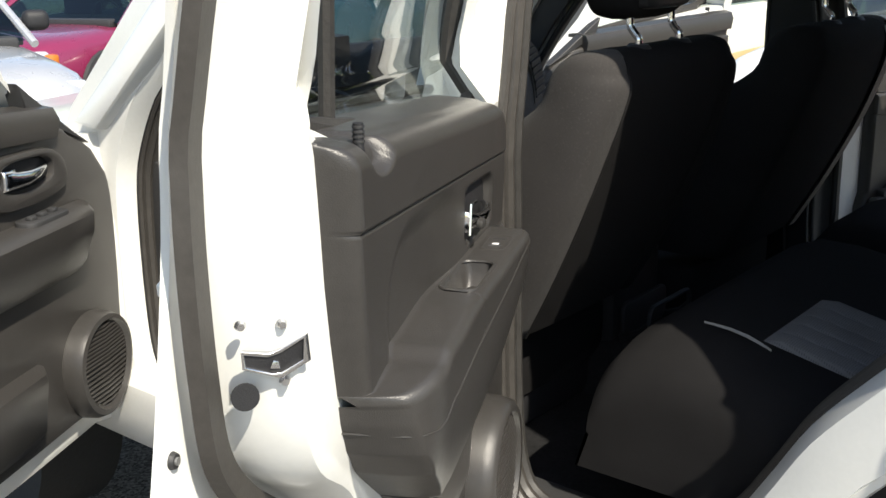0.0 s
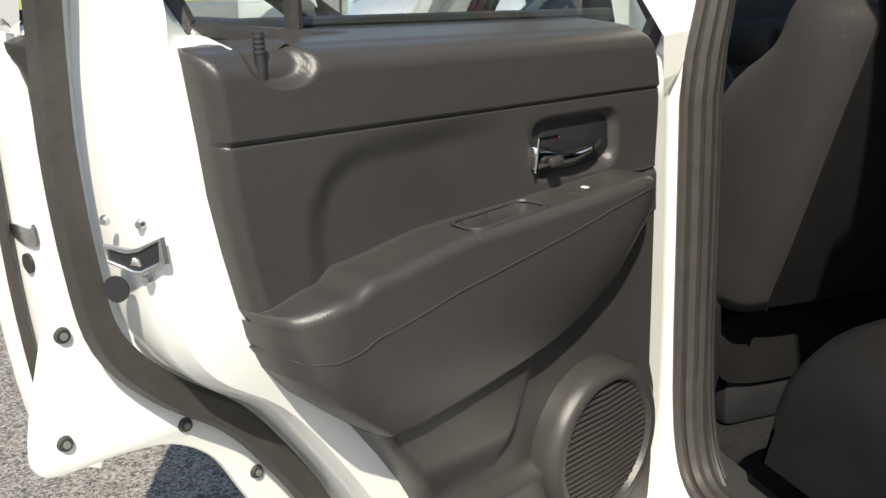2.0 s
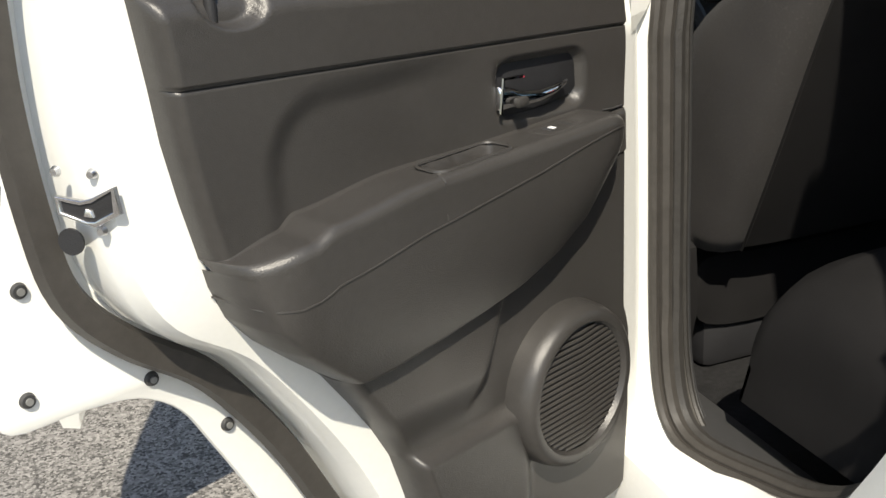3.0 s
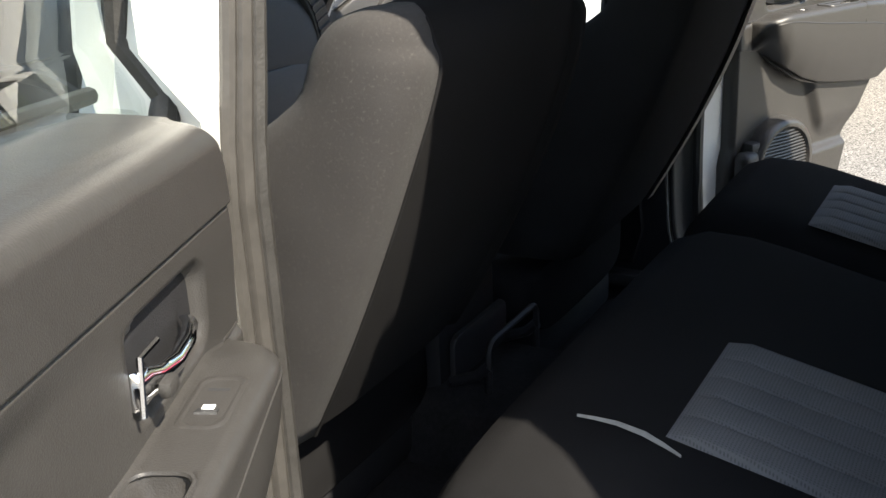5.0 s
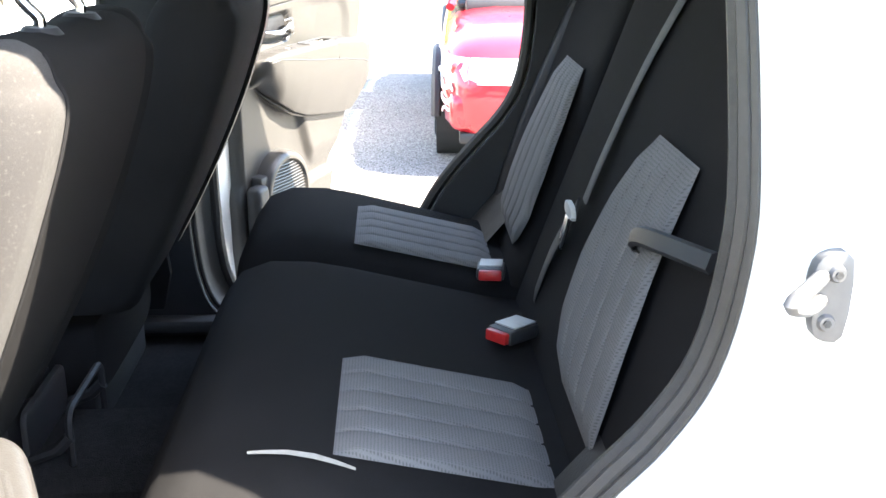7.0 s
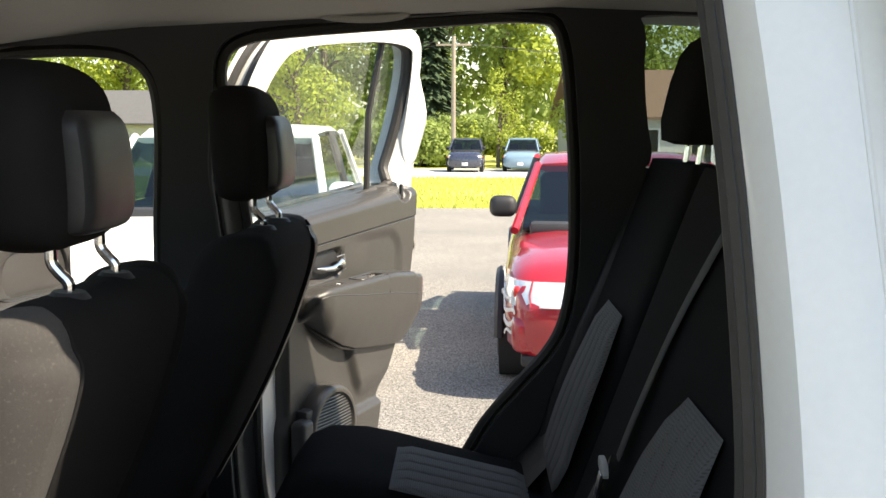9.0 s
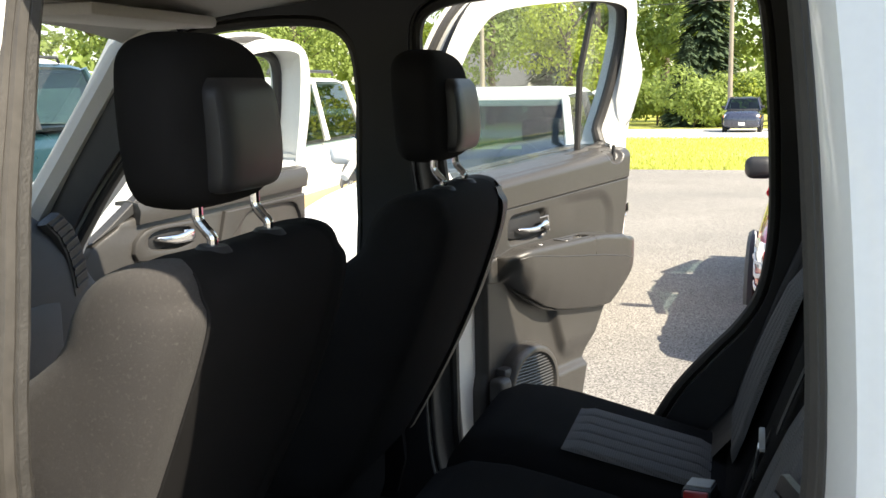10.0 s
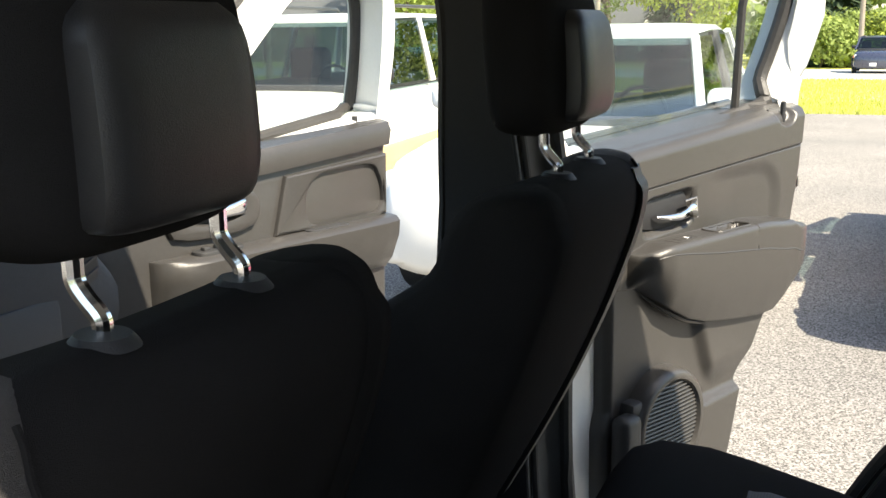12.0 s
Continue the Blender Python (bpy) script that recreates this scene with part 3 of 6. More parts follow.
def soft(x, a, b):
    """0 at a, 1 at b, smooth between; a may exceed b."""
    t = max(0.0, min(1.0, (x - a) / (b - a)))
    return t * t * (3 - 2 * t)


LEVER = [(.286, 1.181, .0175, .030), (.284, 1.181, .0180, .033), (.268, 1.180, .0165, .034), (.252, 1.176, .0125, .036), (.225, 1.174, .0100, .039), (.195, 1.176, .0080, .038), (.172, 1.179, .0050, .033), (.164, 1.180, .0025, .028)]


def seam_z(u):
    return 1.2235 + .065 * u


def rear_door(s, at, spk, label):
    put = door_put(s)
    d = thing("car_door", label, "car door", at, "doors of the white car")
    skin, glassl, box = smooth(DOOR_SKIN, 4), smooth(DOOR_GLASS, 4), smooth(DOOR_BOX, 4)
    part("outer_skin", plate([skin, offset(glassl, -.012)], -.121, -.112, put, .004), WHITE, d, "white painted outer door skin with hem flange")
    part("inner_shell", plate([box, offset(glassl, -.010)], -.113, -.008, put, .030, True, .036), WHITE, d, "white painted inner door shell")
    # weatherstrip in its channel, along the free edge and the foot
    sp = [(.768, 1.66), (.784, 1.50), (.780, 1.37), (.784, 1.27), (.779, 1.16), (.764, 1.075), (.714, 1.010), (.640, .948), (.588, .880), (.540, .800), (.470, .66), (.39, .565), (.28, .520), (.05, .512), (-.06, .54)]
    part("weatherstrip", strip([put(p.x, p.y, -.092) for p in smooth(sp, 5, False)], .034, .014, (0, s, 0)), SEAL, d, "dusty dark rubber door seal")
    tops = [(-.072, .6), (-.072, 1.3), (-.07, 1.50), (-.04, 1.61), (.02, 1.70), (.11, 1.748), (.35, 1.776), (.56, 1.79), (.67, 1.77), (.735, 1.73), (.768, 1.60)]
    part("weatherstrip", tube([put(p.x, p.y, -.100) for p in smooth(tops, 5, False)], .009, 8), RUBBER, d)
    # drain bolts and plugs on the flange
    for u, z in ((.798, 1.088), (.812, .980), (.684, .950), (.604, .860)):
        b = part("plug", disc(put(u, z, -.1105), (0, s, 0), .0088, .006, 16, .002), PLASTIC_DARK, d, "dark rubber plug")
        part("plug_centre", disc(put(u, z, -.107), (0, s, 0), .0038, .003, 10), DULL_STEEL, b)
    # latch on the free edge
    on_edge = lambda a, b, c: put(.750 + .045 * (.36 - (a + .05) / .145) + c, 1.170 + b * .56, -.028 + a * .46)
    outer = [Vector(p) for p in ((-.055, .024), (-.012, .016), (.006, .020), (.047, .038), (.050, -.006), (.006, -.028), (-.006, -.024), (-.054, -.006))]
    mouth = [Vector(p) for p in ((-.050, .017), (-.014, .009), (.006, .013), (.043, .032), (.040, -.002), (.006, -.018), (-.008, -.018), (-.049, -.003))]
    lat = part("latch", plate([outer, mouth], .001, .0055, on_edge, .0015), STEEL, d, "steel latch mouth with bare bright edges")
    part("latch_mouth", plate([offset(mouth, -.002)], .0005, .0025, on_edge, .0003), TRIM, lat)
    part("latch_claw", plate([[Vector(p) for p in ((-.012, -.010), (.004, -.012), (.002, .0), (-.006, .003))]], .002, .005, on_edge, .001), STEEL, lat)
    part("access_hole", disc(put(.764, 1.138, -.056), (.84, .54 * s, .05), .0125, .003, 20), TRIM, d, "round black access hole")
    for u, n, z in ((.768, -.054, 1.204), (.750, -.024, 1.202), (.750, -.024, 1.150)):
        part("screw", disc(put(u, z, n), (.84, .54 * s, 0), .0052, .005, 12, .002), STEEL, d)
    # inner panel: one moulding in four pieces, from the foot to the sill ledge
    su, sz = spk
    edge_r = lambda z: lerp_list(PANEL_REAR, z)
    edge_f = lambda z: lerp_list(PANEL_FRONT, z)
    arm_top = lambda u: 1.134 - .010 * soft(u, .45, .57) - .010 * soft(u, .57, .60) - .011 * soft(u, .60, .67) - .014 * soft(u, .15, .07)
    low = lambda u: lerp_list(BULGE_LOW, u)
    top = lambda u: 1.293 + .078 * u
    shelf = lambda u: .796 + .03 * (u - .30)

    def reach(u):
        """How far the armrest stands out."""
        f = max(0.0, min(1.0, (u - .080) / .075))
        r = max(0.0, min(1.0, (edge_r(1.1) - u) / .075))
        return .026 + .056 * math.sqrt(f * (2 - f)) * math.sqrt(r * (2 - r))

    def mid(u, z):
        """The face between armrest and upper band, with its soft recess and the scoop round the handle."""
        n = .026 - .003 * soft(z, seam_z(u) - .02, arm_top(u))
        dx, dz = max(0.0, u - .525), max(0.0, z - 1.165)
        n -= .008 * soft(math.hypot(dx, dz), .084, .050) * soft(u, .30, .44)
        bx, bz = max(0.0, abs(u - .205) - .055), max(0.0, abs(z - 1.180 + .06 * (.205 - u)) - .012)
        n -= .016 * soft(math.hypot(bx, bz), .028, .012)
        n -= .0025 * soft(abs(u - .282), .0022, .0006)
        return n

    def lower(u, z):
        """Below the armrest: the door's flat, the shelf beside the speaker."""
        n = .024 + .020 * soft(z, shelf(u), shelf(u) - .014) * soft(u, su + .06, su + .10)
        side = .283 + .42 * max(0.0, .962 - z) + 9.0 * max(0.0, .850 - z) ** 2
        return n + .018 * soft(u, side - .006, side + .022) * soft(z, shelf(u) + .006, shelf(u) + .075)

    def rim(u, z, n, r=.016):
        d = max(0.0, min(u - edge_f(z), edge_r(z) - u, (z - .54) * 1.0))
        k = min(1.0, d / r)
        return -.010 + (n + .010) * math.sqrt(k * (2 - k))

    def column(z, t):
        a, b = edge_f(z), edge_r(z)
        return a + (b - a) * (t - math.sin(2 * math.pi * t) / (2 * math.pi) * .55)

    cols = [k / 130 for k in range(131)]

    def settle(kind, v, t):
        u = column(kind_z(kind, v), t)
        for _ in range(2):
            u = column(shape(kind, v, u)[1], t)
        return put3(*shape(kind, v, u))

    def sheet(rows):
        return loft([[settle(kind, v, t) for t in cols] for kind, v in rows], False, False)

    def kind_z(kind, v):
        return {"low": .54 + .395 * v, "step": .935, "bulge": .935 + .18 * v, "flat": 1.115, "mid": 1.12 + .12 * v, "band": 1.25 + .10 * v, "ledge": 1.36}[kind]

    def shape(kind, v, u):
        if kind == "low":
            z = .54 + (low(u) - .54) * v
            return u, z, rim(u, z, lower(u, z))
        if kind == "step":
            z = low(u)
            n0 = lower(u, z)
            return u, z - .002 + .004 * v, rim(u, z, n0 + (bulge_foot(u) - n0) * v)
        if kind == "bulge":
            z = low(u) + (arm_top(u) - .012 - low(u)) * v
            n = bulge_foot(u) + (reach(u) - bulge_foot(u)) * (1 - (1 - v) ** 2.6)
            n -= .0018 * soft(abs(u - .429), .003, .001) * soft(z, 1.085, 1.095)
            return u, z, rim(u, z, n)
        if kind == "flat":
            a, w = arm_top(u), reach(u)
            if v < .25:
                ang = v / .25 * math.pi / 2
                return u, a - .012 + .012 * math.sin(ang), rim(u, a, max(w - .012 + .012 * math.cos(ang), .020))
            n = max(w - .012, .020) + (mid(u, a + .001) - .002 - max(w - .012, .020)) * (v - .25) / .75
            dx, dn = max(0.0, abs(u - .365) - .046), max(0.0, abs(n - .047) - .009)
            dip = .034 * soft(math.hypot(dx, dn), .012, .006)
            return u, a - dip + .002 * soft(v, .9, 1), rim(u, a, n)
        if kind == "mid":
            z = arm_top(u) + (seam_z(u) - .002 - arm_top(u)) * v
            n = mid(u, z) if v < .988 else .0225
            return u, z, rim(u, z, n)
        if kind == "band":
            z = seam_z(u) - .002 + (top(u) - seam_z(u) + .002) * v
            n = .0260 if v < .012 else .029 - .004 * soft(v, .05, .0)
            k = max(0.0, min(1.0, (v - .70) / .30))
            n -= .030 * (1 - math.sqrt(1 - k * k))
            d = math.hypot((u - .618) / .036, (z - top(u) + .010) / .024)
            n -= .018 * soft(d, 1.05, .72)
            return u, z, rim(u, z, n)
        n = -.001 - .105 * v
        d = math.hypot((u - .625) / .034, n / .028)
        return u, top(u) + .010 * math.sqrt(v) - .005 * soft(d, 1.05, .70), min(n, rim(u, 1.35, .03))

    def bulge_foot(u):
        return max(.026 + .030 * soft(u, .10, .17) * soft(u, .66, .56), lower(u, low(u)) + .003)

    put3 = lambda u, z, n: (u, s * n, z)
    part("lower_panel", sheet([("low", k / 70) for k in range(71)] + [("step", .5)]), PLASTIC, d, "grey-brown moulded lower door panel", 70)
    arm = part("armrest", sheet([("step", k / 3) for k in range(4)] + [("bulge", k / 56) for k in range(1, 57)] + [("flat", k / 32) for k in range(1, 33)]), PLASTIC, d, "moulded armrest with pull cup", 70)
    part("inner_panel", sheet([("mid", k / 60) for k in range(61)]), PLASTIC, d, "grey-brown moulded plastic door panel", 70)
    part("upper_band", sheet([("band", k / 84) for k in range(85)] + [("ledge", k / 20) for k in range(1, 21)]), PLASTIC, d, "padded upper door panel band with sill ledge", 70)
    P3 = lambda u, n, z: (u, s * n, z)
    cup = rounded(.118, .044, .014, 4, .365, .047)
    part("cup_rim", tube([P3(p.x, p.y, arm_top(p.x) + .0005) for p in cup], .0022, 6, True), PLASTIC, arm, "moulded rim round the pull cup")
    part("cup_floor", plate([rounded(.094, .022, .008, 4, .365, .047)], 1.090, 1.106, lambda u, n, z: P3(u, n, z), .001), RUBBER, arm, "dark bottom of the pull cup")
    part("armrest_seam", tube([put3(*shape("bulge", lerp_list([(.10, 1.0), (.168, .95), (.275, .87), (.42, .80), (.62, .72), (.66, .80)], .11 + .0104 * k), .11 + .0104 * k)) for k in range(54)], .0013, 5), PLASTIC, arm)
    part("armrest_seam", tube([put3(*shape("bulge", v, .429)) for v in (.80, .87, .94, 1)] + [put3(*shape("flat", v, .429)) for v in (.08, .16, .25)], .0013, 5), PLASTIC, arm)
    part("panel_seam", tube([put3(*shape("mid", v, .283)) for v in (.02, .2, .4, .6, .8, .97)], .0011, 5), PLASTIC, d)
    part("panel_seam", tube([put3(*shape("mid", .02, u)) for u in (.01, .03, .05, .07, .09)], .0014, 5), PLASTIC, d)
    part("belt_strip", tube([P3(u, -.104, top(u) + .012) for u in (-.02, .2, .4, .6)], .008, 8), RUBBER, d, "black rubber window belt strip")
    hole = smooth([(.268, 1.209), (.20, 1.211), (.138, 1.206), (.124, 1.196), (.128, 1.166), (.150, 1.154), (.20, 1.150), (.268, 1.154)], 4)
    part("handle_cup", plate([hole], .0105, .0135, put, .001), TRIM, d, "black cup behind the handle")
    # chromed lever that tapers forward from its square end
    hb = part("door_handle", loft([[put(u, z - .003 + .74 * h * math.sin(a), n - .006 + .006 * math.cos(a)) for a in [k * math.tau / 12 for k in range(12)]] for u, z, h, n in LEVER]), CHROME, d, "chrome inside door handle", 50)
    part("bezel", tube([put(.287, 1.162, .031), put(.281, 1.200, .031), put(.246, 1.197, .030)], .0022, 6), CHROME, hb)
    part("lock_tab", rbox(*put(.262, 1.172, .040), .020, .010, .012, .004), RUBBER, hb)
    sp = part("switch_plate", plate([rounded(.080, .038, .012, 4, .212, .050), rounded(.062, .025, .008, 4, .212, .050)], 1.124, 1.1345, lambda u, n, z: put(u, z, n), .002), PLASTIC, arm, "window switch bezel")
    part("switch_well", plate([rounded(.066, .029, .008, 4, .212, .050)], 1.122, 1.1325, lambda u, n, z: put(u, z, n), .001), RUBBER, arm)
    part("window_switch", loft([[put(u, z, n) for n, z in ((.042, 1.130), (.042, zt - .002), (.058, zt - .002), (.058, 1.130))] for u, zt in ((.190, 1.133), (.194, 1.1365), (.208, 1.1340), (.214, 1.1345), (.230, 1.1375), (.234, 1.133))]), PLASTIC_DARK, arm, "window rocker switch")
    part("switch_mark", rbox(*put(.222, 1.1348, .050), .006, .009, .0012, .0004), ICON, arm, "white printed mark")
    part("pocket_slot", tube([put(u, z, n) for u, z, n in ((.118, 1.041, .030), (.145, 1.022, .036), (.168, 1.008, .042), (.20, .991, .046), (.229, .977, .048), (.262, .967, .050), (.29, .959, .052))], [.0008, .003, .0045, .0055, .0055, .004, .001], 6), RUBBER, d)
    if s < 0:
        # two dark boxes beside the hinge, on the far door only
        part("hinge_block", join(rbox(.058, s * .048, .760, .052, .040, .150, .014, 3), rbox(.095, s * .036, .835, .050, .036, .034, .010, 2)), PLASTIC_DARK, d, "dark block by the hinge")
    # speaker pod
    pod = part("speaker_pod", loft([[put(su + r * math.cos(a) * 1.0, sz + r * math.sin(a), n) for a in [k * math.tau / 48 for k in range(48)]] for r, n in ((.112, .016), (.110, .044), (.106, .058), (.098, .064), (.090, .063), (.086, .056))], cap=False), PLASTIC, d, "round raised speaker pod", 50)
    part("speaker_back", disc(put(su, sz, .050), (0, s, 0), .087, .008, 36), PLASTIC_DARK, pod)
    for k in range(-10, 11):
        z0 = k * .0078
        w = math.sqrt(max(.0, .085 ** 2 - z0 ** 2))
        if w > .01:
            part("grille_bar", tube([put(su - w, sz + z0, .0555), put(su, sz + z0, .0590), put(su + w, sz + z0, .0555)], .0023, 5), PLASTIC, pod)
    # lock knob in its dish
    kn = part("lock_knob", tube([P3(.630, .008, z) for z in (1.300, 1.310, 1.330, 1.334, 1.357)], [.0045, .0055, .0060, .0052, .0050], 12), TRIM, d, "ribbed dark lock knob")
    for k in range(4):
        part("rib", tube([P3(.630, .008, 1.339 + k * .0045), P3(.630, .008, 1.3412 + k * .0045)], .0060, 12), PLASTIC_DARK, kn)
    # window
    part("window_pane", plate([offset(glassl, -.008)], -.070, -.066, put, .0005), GLASS_CLEAR, d, "clear side window glass")
    part("glass_run", tube([put(p.x, p.y, -.05) for p in offset(glassl, -.004)], .015, 10, True), RUBBER, d)
    part("division_bar", tube([put(.545, 1.33, -.055), put(.545, 1.55, -.055), put(.548, 1.74, -.055)], .009, 8), RUBBER, d, "black window division bar")
    # outside: handle and hinges
    part("outer_handle", tube([put(.66, 1.19, -.150), put(.65, 1.19, -.185), put(.50, 1.19, -.185), put(.49, 1.19, -.150)], .014, 8), WHITE, d)
    for z in (.72, 1.12):
        part("hinge", rbox(*put(-.07, z, -.06), .07, .05, .06, .008), WHITE, d)
    return d


def hinge_frame(x, y, ux, uy):
    a = math.atan2(uy, ux)
    return Matrix.Translation((x, y, 0)) @ Matrix.Rotation(a, 4, 'Z')


rear_door(1, hinge_frame(-.831, .015, -.911, -.413), (.185, .784), "open white rear door with grey-brown plastic inner panel")
rear_door(-1, hinge_frame(.842, .023, .911, -.413), (.185, .784), "open white rear door across the cabin, sunlit grey-brown inner panel")


# ---- seats ----
def bend_grid(nu, nv, fn):
    """A skin from fn(u, v) on a grid that is closed in v."""
    return loft([[fn(i / nu, j / nv) for j in range(nv)] for i in range(nu + 1)])


def dense(rings, k=3):
    """The same rings with smooth ones between them."""
    return list(zip(*[smooth(col, k, False) for col in zip(*rings)]))


def superellipse(a, p):
    c, s = math.cos(a), math.sin(a)
    return math.copysign(abs(c) ** p, c), math.copysign(abs(s) ** p, s)


def front_seat(s, cx, cy, hy, label):
    """s: -1 for the left seat, 1 for the right; its outer side is lit through the open door."""
    st = thing("front_seat", label, "car seat", pose(cx, cy, 0), "front seats")
    # backrest: cross-sections from the seat up to the top
    levels = [(.80, .228, .150, .235, .10), (.90, .155, .120, .245, .11), (1.00, .093, .100, .252, .115), (1.10, .040, .085, .255, .11), (1.18, .004, .075, .252, .10), (1.24, -.020, .068, .246, .09), (1.285, -.033, .060, .238, .08), (1.315, -.031, .052, .228, .07), (1.333, -.022, .040, .205, .055), (1.341, -.014, .020, .150, .03)]
    def ring(z, y, dep, w, bol):
        pts = []
        for k in range(56):
            c, sn = superellipse(k * math.tau / 56, .42)
            f = y + .03 + sn * dep * .62
            if sn > 0:
                f += bol * .55 * abs(c) ** 3
            pts.append((c * (w - .010), f, z))
        return pts
    back = part("backrest", loft(dense([ring(*l) for l in levels])), CLOTH, st, "black cloth backrest with vinyl back", 60)
    # side bolsters: full, rounded shoulders; the outer one in charcoal paled for door light, with piping
    fronts = [.38, .345, .310, .270, .205, .122, .104, .088, .062]
    for q in (-1, 1):
        def section(z, y, dep, w, yf, k):
            yr = y + .03 - dep * .60
            mx, my = w - .050, (yr + yf) / 2
            ring = [(w - .044, yr - .005), (w - .012, yr + .001), (w + .006, yr + .020), (w + .014, yr + (yf - yr) * .30), (w + .017, yr + (yf - yr) * .52), (w + .013, yr + (yf - yr) * .75), (w + .002, yf - .016), (w - .016, yf - .002), (w - .045, yf + .004),
                    (w - .085, yf - .012), (w - .100, yf - .05), (w - .095, yr + .03)]
            return [(q * (mx + (x - mx) * (.35 + .65 * k)), my + (v - my) * k, z) for x, v in ring]
        sec = [section(z, y, dep, w, yf, 1) for (z, y, dep, w, bol), yf in zip(levels[:7], fronts)]
        z, y, dep, w, bol = levels[7]
        sec += [section(1.305, y, dep, w + .006, .096, .97), section(1.320, y, dep, w + .004, .088, .90), section(1.331, y, dep, w + .002, .080, .78), section(1.338, y, dep, w, .072, .58), section(1.341, y, dep, w, .070, .30)]
        part("side_bolster", loft([r for r in dense(sec)]), CLOTH_LIT_SIDE if q == s else CLOTH, st, "charcoal cloth side bolster, daylight put into its colour" if q == s else "", 75)
        if q == s:
            pts = [Vector(r[0]) + Vector((0, -.001, 0)) for r in sec[:10]]
            if s > 0:
                part("edge_strip", loft([[Vector(r[0]) + Vector((-.030, -.003, 0)), Vector(r[0]) + Vector((0, -.004, 0)), Vector(r[1]) + Vector((.002, -.004, 0)), Vector(r[2]) + Vector((.004, -.001, 0)), Vector(r[2]) + Vector((-.004, .004, 0)), Vector(r[0]) + Vector((-.02, .004, 0))] for r in dense(sec[:9])]), PLASTIC_DARK, st, "smooth dark edge strip down the seat back", 60)
            part("piping", tube(smooth(pts, 4, False), .0024, 6), CLOTH, st, "black sewn piping along the bolster")
    cush = loft([[(c * .25 * w, y, .70 + z0 + (sn * .075 if sn < 0 else sn * (.055 + .03 * abs(c) ** 3))) for c, sn in (superellipse(k * math.tau / 28, .45) for k in range(28))]
                 for y, w, z0 in ((.24, .90, .0), (.27, .98, .0), (.40, 1.0, .0), (.56, 1.0, .015), (.64, .97, .02), (.67, .88, .01))])
    part("cushion", cush, CLOTH, st, "black cloth seat cushion", 60)
    part("seat_base", rbox(0, .46, .60, .40, .42, .12, .02), TRIM, st)
    part("recliner_cover", loft([[(s * x, y, z) for y, z in ((.20, .70), (.21, .80), (.26, .84), (.33, .80), (.62, .72), (.62, .62), (.22, .62))] for x in (.245, .265)]), CLOTH, st, "dark plastic recliner side cover")
    if s < 0:
        part("recliner_lever", rbox(-.276, .215, .850, .014, .018, .034, .006, 3), PALE_PLASTIC, st, "pale plastic recliner lever end")
    # head restraint on two chromed posts
    hr = part("headrest", loft(dense([[(c * .134 * w + (s - 1) * .009, hy + .038 + o + sn * .052 * t, z + .013) for c, sn in (superellipse(k * math.tau / 56, .60) for k in range(56))]
                      for z, w, t, o in ((1.372, .45, .45, .005), (1.380, .72, .80, .002), (1.395, .88, .95, 0), (1.42, .97, 1.0, 0), (1.47, 1.0, 1.02, .002), (1.52, .97, 1.0, .006), (1.548, .88, .95, .010), (1.566, .70, .75, .014), (1.576, .42, .45, .016))])), CLOTH, st, "black cloth head restraint", 60)
    part("rear_pad", loft(dense([[(c * .082 * w + (s - 1) * .009, hy - .006 - o + sn * .022, z + .006) for c, sn in (superellipse(k * math.tau / 20, .5) for k in range(20))]
                           for z, w, o in ((1.398, .75, -.006), (1.405, .95, .004), (1.43, 1.0, .010), (1.48, 1.0, .008), (1.515, .96, .002), (1.530, .80, -.008))])), VINYL, hr, "raised vinyl pad at its back")
    for q in (-1, 1):
        p = part("headrest_post", tube(smooth([(q * .076, hy, 1.322), (q * .076, hy, 1.345), (q * .076, hy + .001, 1.354), (q * .076, hy + .010, 1.364), (q * .076, hy + .017, 1.374), (q * .076, hy + .018, 1.386), (q * .076, hy + .018, 1.42)], 5, False), .0066, 10), CHROME, st, "chrome head restraint post")
        part("post_guide", disc((q * .076, hy, 1.341), (0, -.05, 1), .023, .007, 20, .006), TRIM, p, "oval dark plastic guide")
    return st


front_seat(-1, -.351, -.010, .010, "black driver seat with sunlit charcoal side bolster")
front_seat(1, .400, -.077, .010, "black passenger seat with head restraint")


def back_y(z):
    """The rear backrest's front face."""
    return -.575 - .355 * (z - .82)


bench = thing("rear_bench_seat", "black cloth rear bench seat with grey mesh inserts", "car seat", pose(0, 0, 0))


def cushion_half(x0, x1, name, label):
    cx, hw = (x0 + x1) / 2, (x1 - x0) / 2
    rows = []
    for y, top, k in ((-.075, .78, .0), (-.070, .80, .55), (-.078, .845, .8), (-.105, .882, .93), (-.15, .900, 1), (-.22, .898, 1), (-.28, .886, 1), (-.40, .855, 1), (-.52, .824, 1), (-.64, .80, 1)):
        ring = []
        for j in range(25):
            f = math.sin((j / 12 - 1) * math.pi / 2)
            edge = .28 + .72 * max(0.0, 1 - abs(f) ** 9) ** .4
            ring.append((cx + f * hw, y, .70 + (top - .70) * edge))
        rows.append(ring + [(cx + hw, y + .02, .66), (cx - hw, y + .02, .66)])
    return part(name, loft(rows), CLOTH, bench, label, 60)


cushion_half(-.685, .242, "seat_cushion", "wide black cloth cushion")
cushion_half(.248, .685, "seat_cushion", "narrow black cloth cushion")


